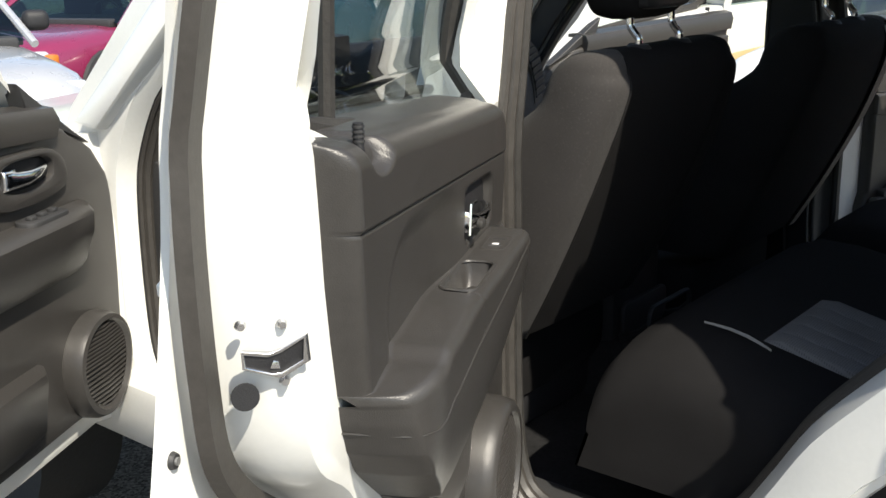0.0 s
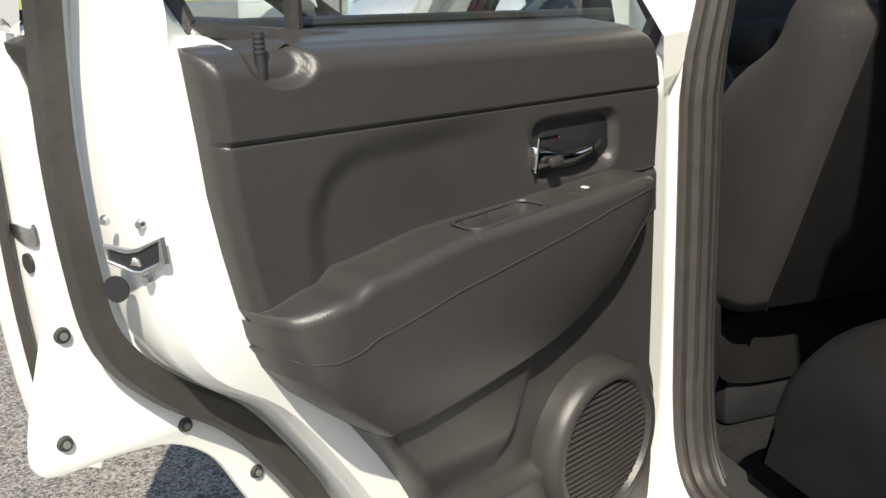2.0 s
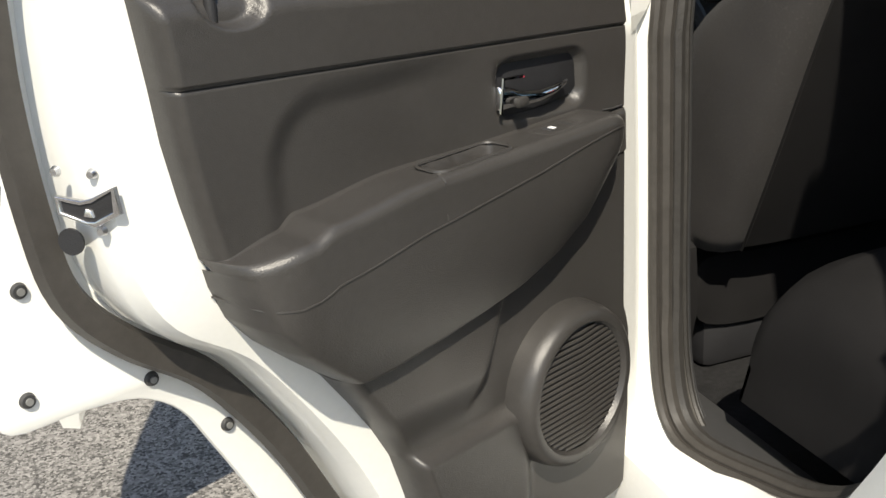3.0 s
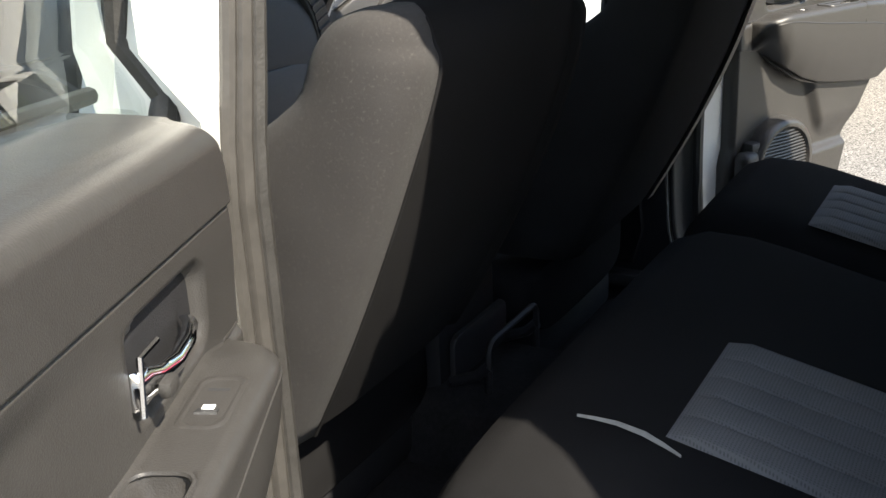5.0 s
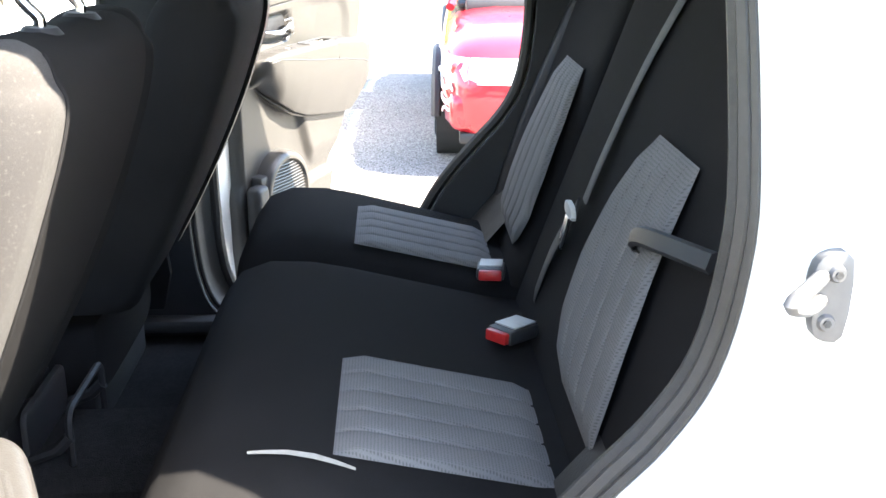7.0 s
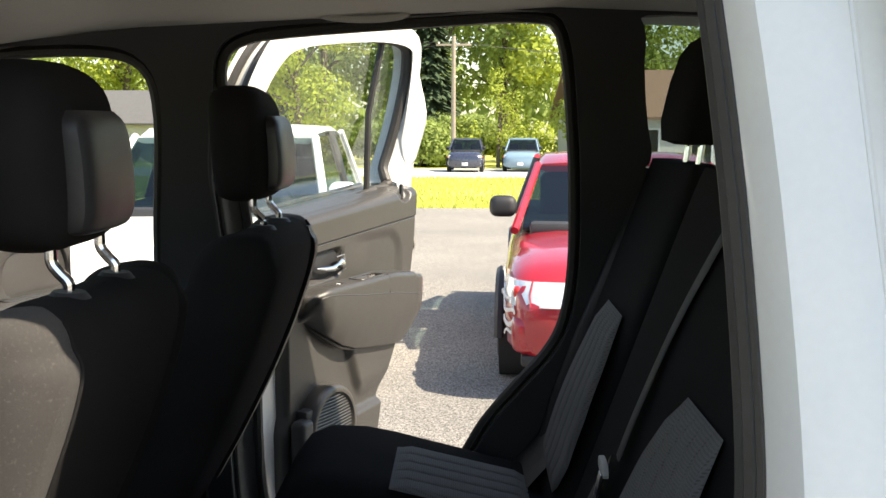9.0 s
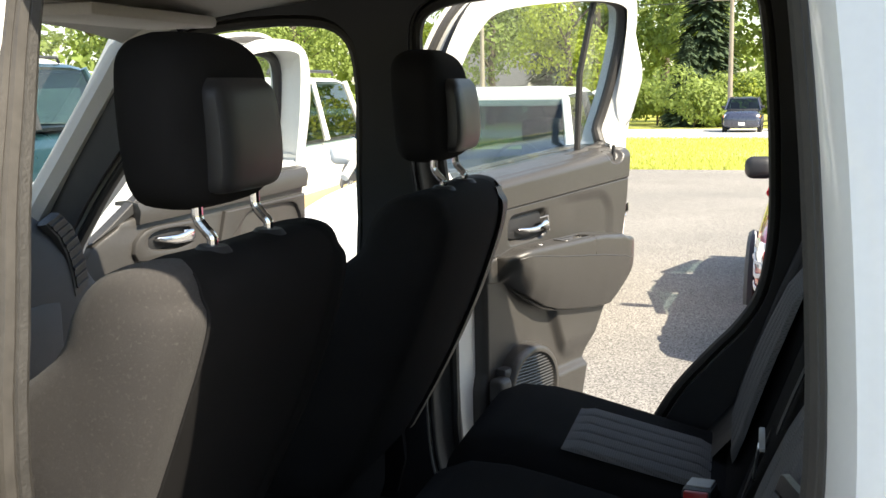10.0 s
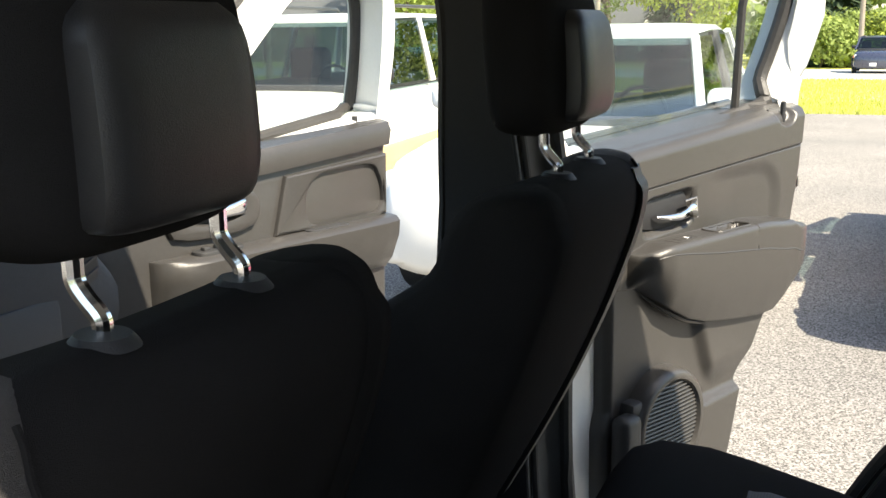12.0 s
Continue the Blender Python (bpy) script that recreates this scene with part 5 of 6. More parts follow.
# ---- other cars ----
def vehicle(name, label, at, L, W, H, paint, style, lower=None, glassm=None, group=""):
    """A parked car facing +x in its own space, nose at x = L / 2. style: shape fractions of the profile."""
    glassm = glassm or GLASS_CAR
    c = thing(name, label, "car", at, group)
    hood, belt, ws0, ws1, rf, rr, rear0 = style        # hood height, belt height, windshield foot and head, roof rear, rear glass foot, boot height
    hw = W / 2
    x = lambda f: L * (f - .5)
    # lower body: cross-sections along the length
    prof = [(0.0, .30, rear0 * .80, .80), (.012, .24, rear0 * .93, .90), (.05, .20, rear0, .97), (rr, .20, max(belt, rear0 * .98), 1.0), (.35, .19, belt, 1.0), (.55, .19, belt, 1.0), (ws0, .19, belt * .985, 1.0), ((ws0 + 1) / 2, .20, (hood + belt) / 2 * .99, .985), (.94, .22, hood, .95), (.985, .25, hood * .90, .88), (1.0, .32, hood * .74, .80)]

    def ring(f, lo, hi, w):
        out = []
        for k in range(24):
            cs, sn = superellipse(k * math.tau / 24, .38)
            z = (lo + hi) / 2 + sn * (hi - lo) / 2
            bulge = 1.0 - .05 * max(0, (z - .62) / .5) - .03 * max(0, (.4 - z) / .3)
            out.append((x(f), cs * hw * w * bulge, z))
        return out
    body = part("body", loft([ring(*p) for p in prof]), paint, c, "painted car body", 50)
    if lower:
        part("lower_body", loft([[(x(f), q * hw * w * 1.012, z) for q, z in ((-1, lo + .04), (-1.0, lo + .34), (-.98, lo + .38), (.98, lo + .38), (1.0, lo + .34), (1, lo + .04))] for f, lo, hi, w in prof[1:-1]]), lower, c, "contrasting lower flank", 50)
    # greenhouse: pillars and roof in paint, panes set in
    gh = [(rr - .035, belt - .02, .93), (rr - .005, belt + .10, .91), (rf - .03, H - .10, .80), (rf, H - .04, .76), (rf + .05, H - .005, .73), ((rf + ws1) / 2, H, .73), (ws1 - .04, H - .02, .73), (ws1, H - .07, .75), (ws0 - .02, belt + .06, .90), (ws0 + .02, belt - .03, .92)]
    part("roof", loft([[(x(f), q * hw * w, z - dz) for q, dz in ((-1, .05), (-.93, .012), (-.6, 0), (.6, 0), (.93, .012), (1, .05), (.9, .07), (-.9, .07))] for f, z, w in gh[3:8]]), paint, c, "", 60)
    for q in (-1, 1):
        for a, b in ((gh[0], gh[3]), (gh[9], gh[7])):
            part("pillar", tube([(x(a[0]), q * hw * a[2], a[1]), (x(b[0]), q * hw * b[2] * .99, b[1] - .02)], .030 if H < 1.65 else .042, 8), paint, c)
        fm = rf + (ws1 - rf) * .48
        part("pillar", tube([(x(fm + .01), q * hw * .93, belt - .02), (x(fm), q * hw * .745, H - .06)], .038, 8), paint if lower else PLASTIC_DARK, c)
        zt = H - .085
        quad = lambda fa, fb, ga, gb: [(x(fa), q * hw * .925, belt), (x(fb), q * hw * .925, belt), (x(gb), q * hw * .765, zt), (x(ga), q * hw * .765, zt)]
        for fa, fb, ga, gb in ((rr + .01, fm - .005, rf + .01, fm - .01), (fm + .015, ws0 - .03, fm + .01, ws1 - .02)):
            b2 = bmesh.new()
            b2.faces.new([b2.verts.new(p) for p in quad(fa, fb, ga, gb)])
            part("side_window", b2, glassm, c)
        part("side_mirror", rbox(x(ws0 - .035), q * (hw * .93 + .08), belt + .12, .12, .19, .15, .055, 4), TRIM if paint is not WHITE else paint, c, "door mirror")
        if style is COUPE:
            # wide clear lamp that wraps round the corner of the nose
            low = ((.905, .965), (.95, .935), (.982, .885), (.996, .80), (1.003, .66), (1.005, .36))
            top = ((.91, .952), (.945, .92), (.970, .87), (.983, .79), (.990, .64), (.993, .36))
            lens = part("headlight", loft([[(x(a), q * hw * b, .585), (x((a + d) / 2) + .012, q * (hw * (b + e) / 2 + .008), .655), (x(d), q * hw * e, .725), (x(d) - .06, q * (hw * e - .05), .72), (x(a) - .06, q * (hw * b - .05), .59)] for (a, b), (d, e) in zip(low, top)]), LAMP_CLEAR, c, "clear wraparound headlamp", 60)
            part("lamp_divider", tube([(x(.9985), q * hw * .775, .585), (x(.990) + .017, q * (hw * .77 + .008), .655), (x(.984), q * hw * .76, .725)], .006, 6), paint, lens)
            part("corner_lens", rbox(x(.977), q * hw * .865, .66, .05, .05, .07, .02, 2), LAMP_RED, lens, "pinkish corner lens")
            for z, w in ((.44, .26), (.36, .22)):
                part("bumper_slot", rbox(x(1.0) + .012, q * hw * .40, z, .02, w, .045, .008, 2), TRIM, c, "dark slot in the bumper")
        else:
            part("headlight", rbox(x(.965), q * hw * .68, hood * .80, .16, W * .22, .15, .04, 3), LAMP_CLEAR, c, "clear headlamp")
            part("indicator", rbox(x(.952), q * hw * .90, hood * .78, .15, W * .06, .13, .03, 2), LAMP_AMBER, c, "amber side lamp")
        part("tail_light", rbox(x(.012), q * hw * .78, rear0 * .78, .10, W * .16, .18, .03, 2), LAMP_RED, c)
        for f in (.185, .80):
            wz = .31 if H < 1.6 else .36
            w = part("wheel", disc((x(f), q * (hw - .10), wz), (0, 1, 0), wz, .21, 28, .0), TYRE, c, "black tyre on a rim")
            part("rim", disc((x(f), q * (hw + .003), wz), (0, 1, 0), wz * .62, .03, 20, .01), RIM, w)
            arc = [(x(f) + (wz + .06) * math.cos(radians(a)), q * (hw * 1.0 + .004), wz + (wz + .06) * math.sin(radians(a))) for a in range(0, 181, 15)]
            part("wheel_arch", tube(arc, .03, 6), PLASTIC_DARK, c)
    for nm, a, b in (("windshield", gh[9], gh[7]), ("rear_window", gh[0], gh[3])):
        b2 = bmesh.new()
        rows = []
        for k in range(4):
            t = .05 + .9 * k / 3
            f, z, w = a[0] + (b[0] - a[0]) * t, a[1] + (b[1] - a[1]) * t, a[2] + (b[2] - a[2]) * t
            rows.append([b2.verts.new((x(f) + (.03 if nm == "windshield" else -.03) * (1 - abs(j / 3 - 1) ** 2), (j / 3 - 1) * hw * w * .94, z)) for j in range(7)])
        for r0, r1 in zip(rows, rows[1:]):
            for j in range(6):
                b2.faces.new((r0[j], r0[j + 1], r1[j + 1], r1[j]))
        part(nm, b2, glassm, c, "tinted car glass")
    part("bumper", rbox(x(.975), 0, .42, .20, W * .90, .22, .06, 3), paint, c)
    part("grille", rbox(x(.992), 0, hood * .66, .05, W * .36, .12, .02, 2), PLASTIC_DARK, c)
    part("number_plate", rbox(x(1.0) + .02, 0, .44, .02, .30, .15, .004), ICON, c)
    for q in (-.24, .24):
        part("inner_seat", rbox(x((ws0 + rf) / 2 - .02), q * W, belt + .02, .16, W * .24, .62, .06, 3), PLASTIC_DARK, c)
    sw = part("inner_wheel", tube([(x(ws0 - .07), q * .17 + W * .21, belt + .02 + z * .17) for q, z in ((math.cos(k * .3142), math.sin(k * .3142)) for k in range(20))], .014, 6, True), PLASTIC_DARK, c)
    part("cabin_floor", rbox(x((rr + ws0) / 2), 0, belt - .015, L * (ws0 - rr), W * .86, .05, .01), PLASTIC_DARK, c)
    part("dash_shelf", rbox(x(ws0 - .01), 0, belt - .02, .30, W * .80, .10, .03, 2), PLASTIC_DARK, c)
    return c


SEDAN = (.84, .92, .70, .55, .30, .14, .95)
COUPE = (.83, .92, .68, .52, .30, .12, .93)
HATCH = (.94, 1.02, .70, .55, .12, .06, 1.0)
TALL_SUV = (1.16, 1.26, .70, .58, .05, .035, 1.15)
SUV_S = (1.02, 1.10, .70, .58, .05, .035, 1.05)
PICKUP = (1.02, 1.10, .66, .56, .40, .38, 1.05)


def facing(x, y, deg):
    return pose(x, y, ground_z(x), 0, 0, deg)


red = vehicle("red_coupe", "glossy red coupe with pale flame decals parked on asphalt", facing(6.50, -1.60, 176), 4.35, 1.70, 1.40, RED_PAINT, COUPE)
# flame licks along the red flank
for k, (fx, fz, ln, a) in enumerate(((2.10, .56, .30, 40), (2.12, .53, .34, 12), (2.11, .49, .28, -14), (2.09, .46, .24, -40), (1.86, .66, .34, 26), (1.92, .58, .40, 6))):
    pts = []
    for t in (0, .12, .25, .4, .55, .7, .85, 1):
        fx_t, fz_t = fx - ln * t * math.cos(radians(a)), fz + ln * t * math.sin(radians(a)) * .5 + .02 * math.sin(t * 6 + k)
        f = fx_t / 4.35 + .5
        w = 1.0 - .05 * ramp(f, .80, .94) - .07 * ramp(f, .93, .985) - .08 * ramp(f, .985, 1.0)
        pts.append((fx_t, -.85 * w * (1 - .1 * max(0, fz_t - .62)) - .004, fz_t))
    part("flame_decal", strip(smooth(pts, 2, False), .020 + .006 * (k % 3), .006, (0, -1, 0)), DECAL, red, "pale painted flame lick")
part("lower_lip", rbox(2.06, 0, .27, .16, 1.42, .07, .02, 2), TRIM, red, "dark lower bumper lip")
part("windshield_banner", rbox(.42, .20, 1.08, .02, .5, .06, .004), ICON, red, "pale windshield lettering bars")

whitecar = vehicle("white_hatchback", "small white car with green tinted windshield facing the doors", facing(6.35, 1.31, 181), 4.1, 1.74, 1.60, WHITE, HATCH)
cream = vehicle("cream_suv", "cream and gold sport utility vehicle with roof rails", facing(8.65, 4.68, 184), 4.7, 1.85, 1.78, CREAM, SUV_S, GOLD)
for q in (-.62, .62):
    part("roof_rail", tube([(-1.9, q, 1.80), (-1.85, q, 1.84), (.2, q, 1.84), (.25, q, 1.80)], .018, 8), PLASTIC_DARK, cream)
teal = vehicle("teal_suv", "dark teal sport utility vehicle beyond the windshield", facing(6.6, 6.95, 186), 4.9, 1.95, 1.93, TEAL, TALL_SUV)
for q in (-.62, .62):
    part("roof_rail", tube([(-1.9, q, 1.93), (-1.85, q, 1.98), (.2, q, 1.98), (.25, q, 1.93)], .018, 8), PLASTIC_DARK, teal)
vehicle("green_sedan", "pale green sedan parked farther off", facing(15.5, 6.2, 200), 4.5, 1.75, 1.42, SILVER, SEDAN)
vehicle("navy_suv", "dark navy sport utility vehicle on the drive beyond the lawn", facing(54.5, -.47, 178), 4.5, 1.85, 1.72, NAVY, SUV_S)
vehicle("blue_pickup", "pale blue pickup beside the drive", facing(56, -3.5, 174), 5.0, 1.9, 1.75, BLUE, PICKUP)
vehicle("silver_car", "silver car with amber lamp parked ahead", facing(1.5, 7.3, 255), 4.5, 1.75, 1.45, SILVER, SEDAN)
vehicle("plum_car", "plum coloured car beyond the hood", facing(4.6, 9.0, 200), 4.4, 1.72, 1.40, MAGENTA, SEDAN)
vehicle("silver_pickup", "silver pickup with dark tyres across the grass strip", facing(10.6, 21.0, 200), 5.2, 1.95, 1.80, SILVER, PICKUP)


# ---- houses ----
def house(name, label, at, L, D, h, rh, wallm, roofm, wins):
    b = thing(name, label, "house", at)
    wall_loops = [[Vector(p) for p in ((-L / 2, 0), (L / 2, 0), (L / 2, h), (-L / 2, h))]] + [[Vector(p) for p in ((cx - w / 2, z0), (cx + w / 2, z0), (cx + w / 2, z1), (cx - w / 2, z1))] for cx, w, z0, z1 in wins]
    part("front_wall", plate(wall_loops, D / 2 - .2, D / 2, lambda a, z, d: (-d, a, z), .01), wallm, b)
    part("back_wall", rbox(D / 2 - .1, 0, h / 2, .2, L, h, 0), wallm, b)
    for q in (-1, 1):
        part("gable_wall", loft([[(xx, q * (L / 2 - dd), z) for xx, z in ((-D / 2 + .2, 0), (D / 2 - .2, 0), (D / 2 - .2, h), (0, h + rh * .92), (-D / 2 + .2, h))] for dd in (.01, .2)]), wallm, b)
    for q in (-1, 1):
        bm = loft([[(q * (D / 2 + .5), y, h - .15), (0, y, h + rh), (0, y, h + rh + .15), (q * (D / 2 + .5), y, h)] for y in (-L / 2 - .5, L / 2 + .5)])
        part("roof", bm, roofm, b, "pitched shingle roof")
    for cx, w, z0, z1 in wins:
        wn = part("window", rbox(-D / 2 + .12, cx, (z0 + z1) / 2, .04, w, z1 - z0, 0), WINDOW_DARK, b, "dark window pane")
        part("frame", join(rbox(-D / 2, cx, z0 - .04, .12, w + .16, .08, 0), rbox(-D / 2, cx, z1 + .04, .12, w + .16, .08, 0), rbox(-D / 2, cx - w / 2 - .04, (z0 + z1) / 2, .12, .08, z1 - z0, 0), rbox(-D / 2, cx + w / 2 + .04, (z0 + z1) / 2, .12, .08, z1 - z0, 0), rbox(-D / 2 + .05, cx, (z0 + z1) / 2, .06, .05, z1 - z0, 0)), ICON, wn)
    return b


house("brick_house", "low tan house with brown shingle roof behind the lawn", facing(62, -15.5, 4), 18, 9, 3.0, 2.6, SIDING, SHINGLE_BROWN, [(-6, 1.8, 1.0, 2.3), (-2, 1.4, 1.0, 2.3), (2.5, 1.1, .1, 2.2), (6, 2.2, .9, 2.3)])
house("white_house", "small pale house among trees across the road", facing(88, 23, -8), 14, 8, 3.0, 2.6, SIDING, SHINGLE_GREY, [(-4, 1.5, 1.0, 2.2), (0, 1.2, .1, 2.2), (4, 1.5, 1.0, 2.2)])
house("grey_house", "grey roofed house across the road", facing(84, 47, -14), 16, 8, 3.0, 2.8, SIDING, SHINGLE_GREY, [(-5, 1.6, 1.0, 2.2), (0, 1.2, .1, 2.2), (5, 1.6, 1.0, 2.2)])
house("brown_roof_house", "house with steep brown roof and brick chimney", facing(32, 33, -35), 13, 9, 3.0, 3.4, SIDING, SHINGLE_BROWN, [(-3, 1.4, 1.0, 2.2), (3, 1.4, 1.0, 2.2)])
garage = thing("white_shed", "white metal shed with low roof", "shed", facing(22, 20, -35))
part("walls", rbox(0, 0, 1.2, 5, 8, 2.4, .02), SIDING, garage)
part("roof", loft([[(-2.8, y, 2.35), (0, y, 3.1), (2.8, y, 2.35)] for y in (-4.3, 4.3)], cap=True), ICON, garage)


# ---- trees ----
def leaf_cloud(rng, centres, n, size, flat=.5):
    """Many small bent leaf clumps around the given centres (x, y, z, r)."""
    verts, faces = [], []
    tot = sum(c[3] ** 2 for c in centres)
    for cx, cy, cz, r in centres:
        for _ in range(max(4, int(n * r * r / tot))):
            th, ph = rng.random() * math.tau, math.acos(2 * rng.random() - 1)
            rr = r * (.55 + .5 * rng.random() ** .6)
            p = Vector((cx + rr * math.sin(ph) * math.cos(th), cy + rr * math.sin(ph) * math.sin(th), cz + rr * math.cos(ph) * .85))
            s = size * (.5 + rng.random())
            nrm = (Vector((p.x - cx, p.y - cy, p.z - cz)) + Vector((rng.uniform(-r, r), rng.uniform(-r, r), rng.uniform(-r, r) * flat + r * .4))).normalized()
            t1 = nrm.orthogonal().normalized()
            t1.rotate(Matrix.Rotation(rng.random() * math.tau, 3, nrm))
            t2 = nrm.cross(t1)
            k = len(verts)
            verts += [p - t1 * s, p + t2 * s * .55 - nrm * s * .15, p + t1 * s, p - t2 * s * .55 - nrm * s * .15]
            faces += [(k, k + 1, k + 2, k + 3)]
    return verts, faces


def cloud_part(name, verts, faces, material, parent, label=""):
    me = bpy.data.meshes.new(name)
    me.from_pydata([tuple(v) for v in verts], [], faces)
    return finish(name, me, material, parent, label, 180)


def tree(at, h, crown, trunk_h, material, seed, label, n=2600, leaf=.16, name="tree"):
    rng = random.Random(seed)
    t = thing(name, label, "tree", pose(at[0], at[1], ground_z(at[0])))
    pts = [(rng.uniform(-.1, .1) * k, rng.uniform(-.1, .1) * k, h * .75 * k / 5) for k in range(6)]
    part("trunk", tube(pts, [h * .022 * (1 - .14 * k) for k in range(6)], 9), BARK, t, "tapered rough trunk")
    centres = []
    for k in range(11):
        a, f = rng.random() * math.tau, rng.random()
        z = trunk_h + (h - trunk_h) * (.12 + .80 * k / 10)
        spread = crown * math.sin(math.pi * (.18 + .78 * k / 10)) * (.55 + .45 * rng.random())
        c = (spread * math.cos(a) * .75, spread * math.sin(a) * .75, z, crown * (.34 + .22 * rng.random()) * (1.1 - .45 * k / 10))
        centres.append(c)
        if k < 8:
            base = Vector((0, 0, min(h * .7, z * .72)))
            part("limb", tube([base, base.lerp(Vector(c[:3]), .55) + Vector((0, 0, .1 * h * .1)), Vector(c[:3])], [h * .010, h * .006, h * .002], 6), BARK, t)
    cloud_part("crown", *leaf_cloud(rng, centres, n, leaf * h / 9), material, t, "leafy crown with gaps")
    return t


def conifer(at, h, w, seed, label, n=3000):
    rng = random.Random(seed)
    t = thing("conifer", label, "tree", pose(at[0], at[1], ground_z(at[0])))
    part("trunk", tube([(0, 0, 0), (0, 0, h * .5), (0, 0, h)], [h * .018, h * .011, h * .002], 8), BARK, t)
    verts, faces = [], []
    for k in range(n):
        f = rng.random() ** 1.25
        z = h * (.06 + .93 * f)
        tier = .72 + .28 * abs(math.sin(f * 34))
        r = w * (1 - f) ** .85 * tier * (.35 + .65 * rng.random() ** .5)
        a = rng.random() * math.tau
        p = Vector((r * math.cos(a), r * math.sin(a), z - r * .28))
        o = Vector((math.cos(a), math.sin(a), -.35 + rng.uniform(-.3, .3))).normalized()
        sd = o.cross(Vector((0, 0, 1))).normalized()
        s = h * .030 * (.6 + rng.random())
        k0 = len(verts)
        verts += [p - sd * s * .5, p + o * s * 1.6, p + sd * s * .5, p - o * s * .5 + Vector((0, 0, s * .3))]
        faces.append((k0, k0 + 1, k0 + 2, k0 + 3))
    cloud_part("crown", verts, faces, NEEDLE, t, "drooping needle boughs")
    return t


def shrub(at, r, material, seed, label, n=900):
    rng = random.Random(seed)
    t = thing("shrub", label, "shrub", pose(at[0], at[1], ground_z(at[0])))
    centres = [(rng.uniform(-r, r) * .7, rng.uniform(-r, r) * .7, r * (.45 + .5 * rng.random()), r * (.4 + .3 * rng.random())) for _ in range(7)]
    for c in centres[:4]:
        part("stem", tube([(0, 0, 0), c[:3]], [.05, .015], 5), BARK, t)
    cloud_part("foliage", *leaf_cloud(rng, centres, n * 3, .085 * r ** .5), material, t, "dense leafy foliage")
    return t


R = random.Random(11)
# by angle from the cabin: (distance, sideways, height, kind)
tree((70, 10.8, 0), 12.5, 4.6, 3.0, LEAF_LIGHT, 1, "bright green broadleaf tree on the lawn", 6500, .10)
tree((76, 17.5, 0), 15, 4.8, 4.0, LEAF, 2, "green broadleaf tree across the road", 6000, .10)
conifer((74, 2.1, 0), 14, 3.0, 3, "tall blue-green spruce beside the road")
conifer((66, 2.9, 0), 5.6, 1.9, 4, "dark young spruce beside the drive", 3400)
conifer((80, 13.8, 0), 11, 2.6, 5, "blue-green spruce far back")
for k, (xx, yy, hh, cr, mm) in enumerate(((82, 1.5, 17, 5.0, LEAF), (84, -3.5, 19, 5.5, LEAF), (80, -8.5, 18, 5.0, LEAF_LIGHT), (88, -14, 20, 6, LEAF), (92, 6, 20, 6, LEAF), (96, 21, 21, 6.5, LEAF), (98, 31, 20, 6.5, LEAF_LIGHT),
                                         (92, 40, 18, 6, LEAF), (78, 34, 14, 4.8, LEAF), (86, 55, 20, 7, LEAF), (70, 62, 18, 6, LEAF_LIGHT), (60, 70, 18, 6.5, LEAF), (95, -24, 19, 6.5, LEAF), (90, -36, 18, 6, LEAF_LIGHT),
                                         (48, 60, 16, 5.5, LEAF), (38, 62, 17, 5.5, LEAF), (26, 60, 16, 5.5, LEAF), (100, 13, 22, 6.5, LEAF), (104, -5, 24, 7, LEAF), (104, 47, 22, 7, LEAF))):
    tree((xx, yy, 0), hh, cr, hh * .22, mm, 20 + k, "broadleaf tree in the far tree line", 5200, .11)
tree((60, -6.6, 0), 6.2, 1.6, 1.0, LEAF_LIGHT, 51, "slender young tree in front of the house", 1800, .12)
tree((63, -2.4, 0), 6.0, 1.7, 1.2, LEAF_LIGHT, 52, "small bright tree behind the cars", 1600, .12)
tree((61, -9.6, 0), 5.0, 1.5, 1.2, LEAF_PINK, 53, "small russet leaved tree by the house", 1300, .12)
for k, (xx, yy, rr, mm) in enumerate(((64, 2.4, 2.6, LEAF), (66, 1.0, 2.3, LEAF_LIGHT), (67, -.8, 2.4, LEAF), (70, 5, 2.4, LEAF), (79, 9.5, 2.0, LEAF), (68, -4.0, 2.2, LEAF_LIGHT), (82, 20, 1.6, LEAF), (84, 28, 1.8, LEAF_LIGHT), (66, -8, 2, LEAF))):
    shrub((xx, yy, 0), rr, mm, 70 + k, "rounded green shrub at the tree line", 1300)
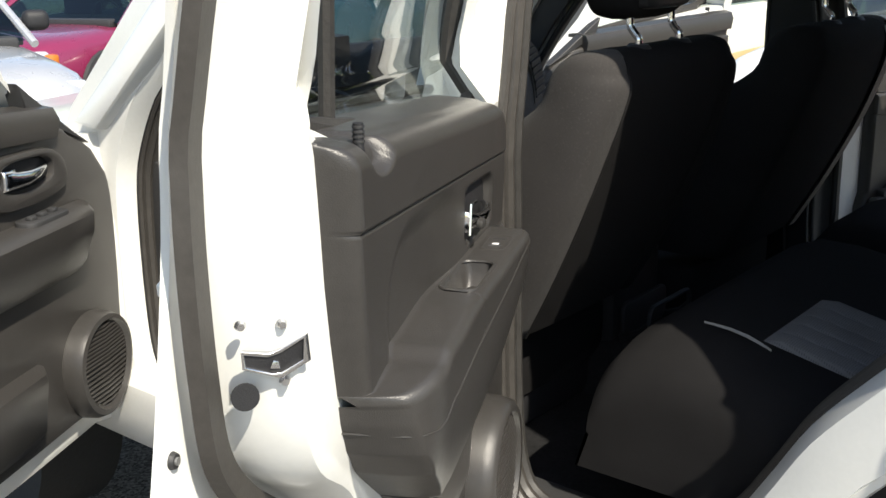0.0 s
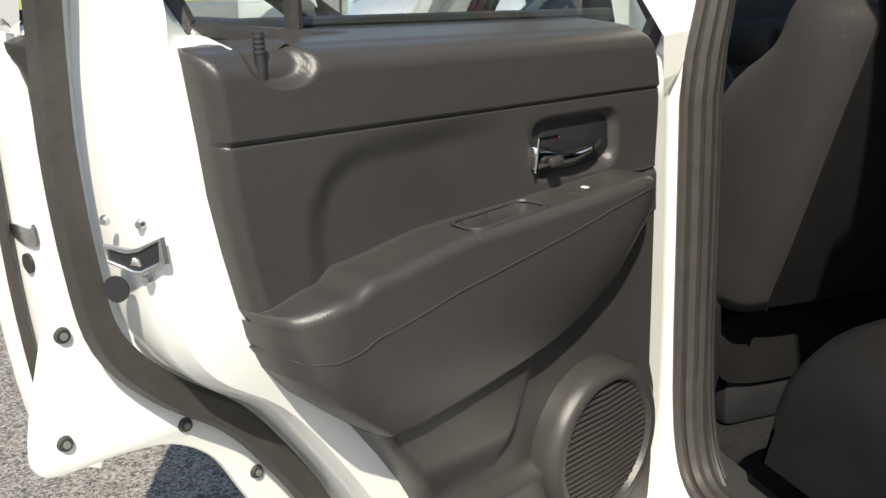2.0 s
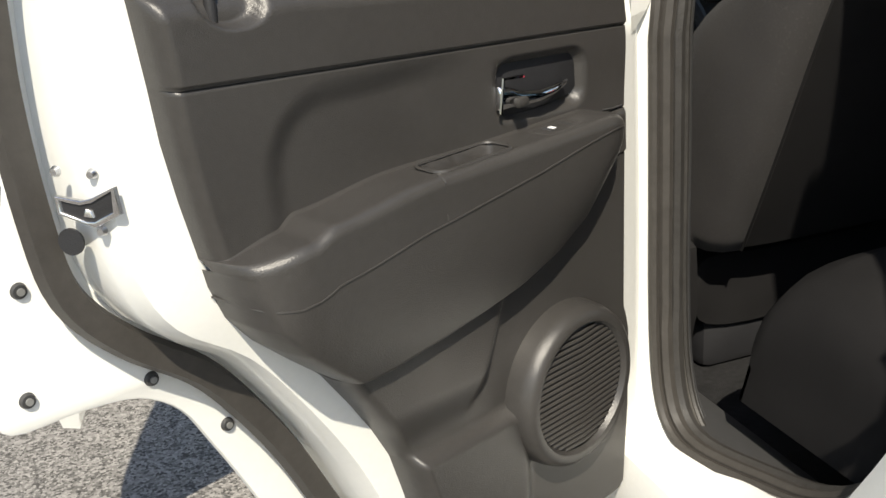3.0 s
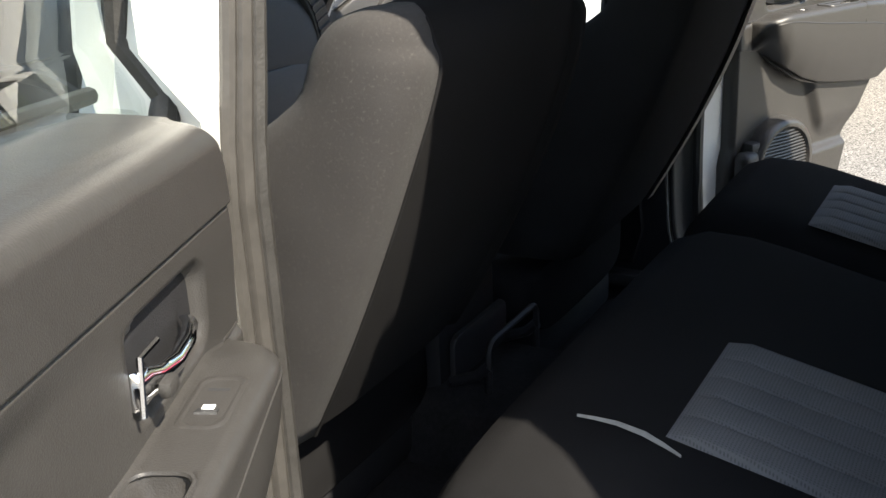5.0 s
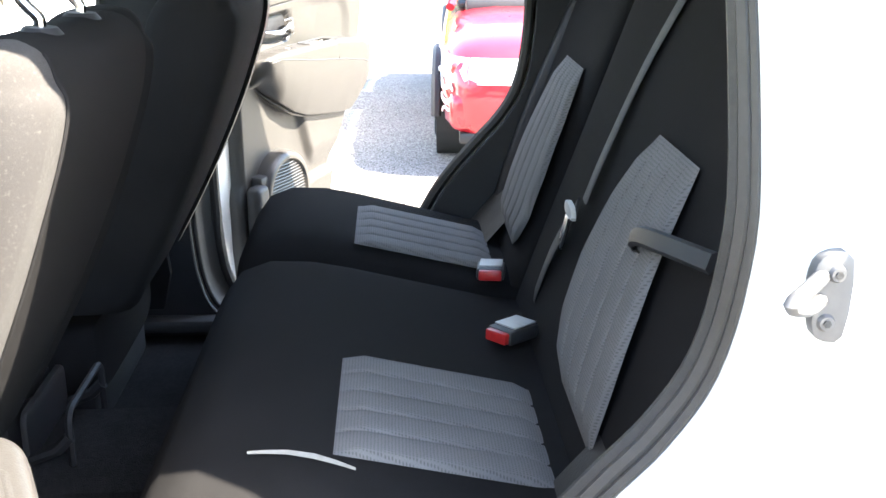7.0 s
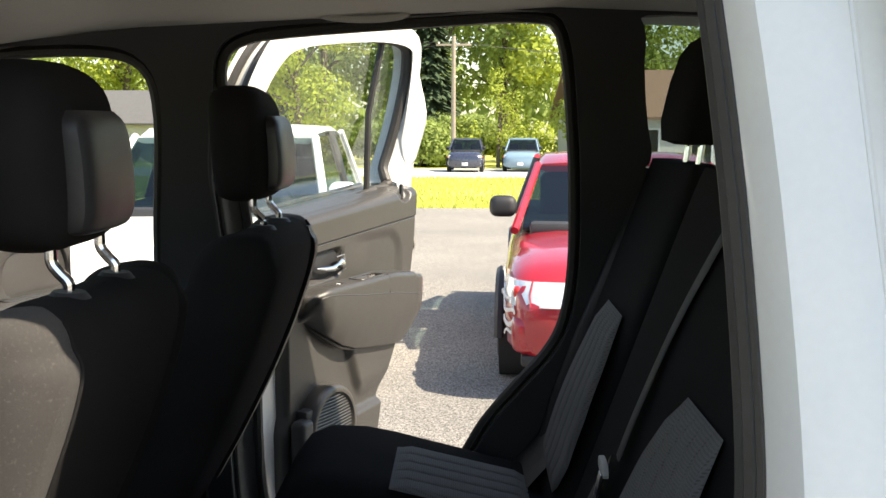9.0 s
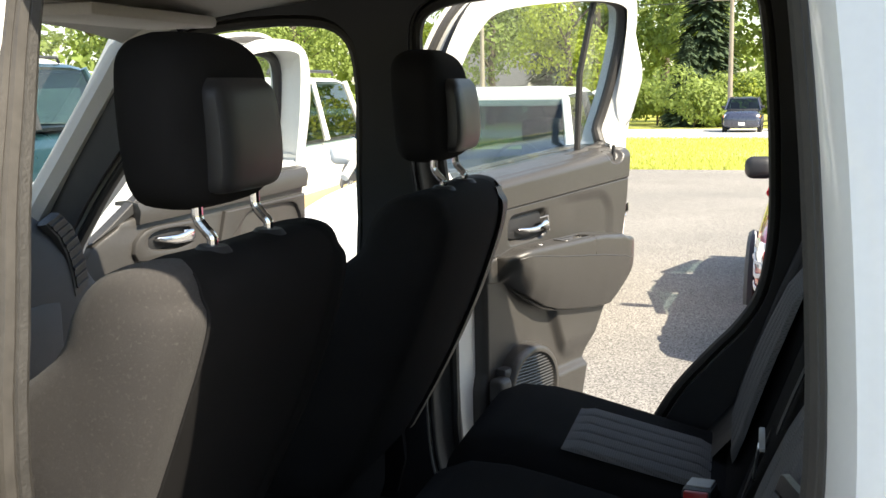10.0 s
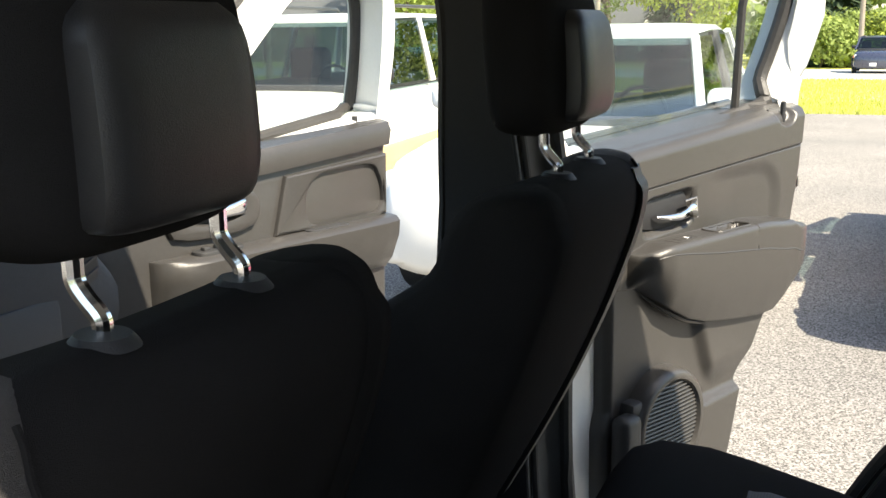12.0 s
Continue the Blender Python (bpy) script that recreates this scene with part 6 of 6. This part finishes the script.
# far woods that close the view
rngw = random.Random(5)
cent = []
for k in range(150):
    a = radians(-100 + 290 * k / 150 + rngw.uniform(-1, 1))
    d = rngw.uniform(125, 150)
    cent.append((d * math.cos(a), d * math.sin(a), rngw.uniform(3, 11) + ground_z(d * math.cos(a)), rngw.uniform(5, 8)))
wv, wf = leaf_cloud(rngw, cent, 44000, .85)
tagged(cloud_part("far_woods", wv, wf, LEAF, None), "dense green far woods round the lot", "trees", kind="stuff")

# utility poles and wires
def pole(at, h, label):
    p = thing("utility_pole", label, "pole", pose(at[0], at[1], ground_z(at[0])), "utility poles")
    part("shaft", tube([(0, 0, 0), (0, 0, h)], [.15, .11], 10), POLE_WOOD, p)
    part("crossarm", rbox(0, 0, h - .5, .12, 2.0, .12, .01), POLE_WOOD, p)
    for q in (-.85, 0, .85):
        part("insulator", disc((0, q, h - .38), (0, 0, 1), .05, .12, 8), SIDING, p)
    return p


pole((60, .28, 0), 7.5, "weathered wooden utility pole above the lawn")
pole((62, 14.8, 0), 9.8, "weathered wooden utility pole by the road")
pole((40, 24, 0), 9.5, "wooden utility pole near the houses")
wire = thing("overhead_wires", "thin dark overhead wires strung between poles", "cable", pose(0, 0, 0))
for (a, b) in (((60, -.55, 7.2), (62, 13.95, 9.5)), ((60, 1.1, 7.2), (62, 15.65, 9.5)), ((62, 14.0, 9.5), (40, 23.2, 9.2)), ((62, 15.6, 8.0), (40, 24.8, 7.6)), ((60, .28, 7.2), (90, -40, 9.5))):
    A, B = [Vector((x, y, z + ground_z(x))) for x, y, z in (a, b)]
    part("wire", tube([A.lerp(B, t / 10) - Vector((0, 0, 1.2 * (1 - (t / 5 - 1) ** 2))) for t in range(11)], .02, 4), WIRE, wire)

# lawn blades, thickest towards the lot
rg = random.Random(9)
gv, gf = [], []
for k in range(52000):
    xx = 22.4 + 22 * rg.random() ** 1.5
    yy = rg.uniform(-9, 14)
    s, hh, a = rg.uniform(.008, .02), rg.uniform(.03, .10), rg.random() * math.tau
    dx, dy = math.cos(a) * s, math.sin(a) * s
    n0 = len(gv)
    g0 = ground_z(xx)
    gv += [(xx - dx, yy - dy, g0 - .02), (xx + dx, yy + dy, g0 - .02), (xx + rg.uniform(-.04, .04), yy + rg.uniform(-.04, .04), g0 + hh)]
    gf.append((n0, n0 + 1, n0 + 2))
tagged(cloud_part("lawn_grass", gv, gf, GRASS, None), "short sunlit lawn grass", "grass", kind="stuff")
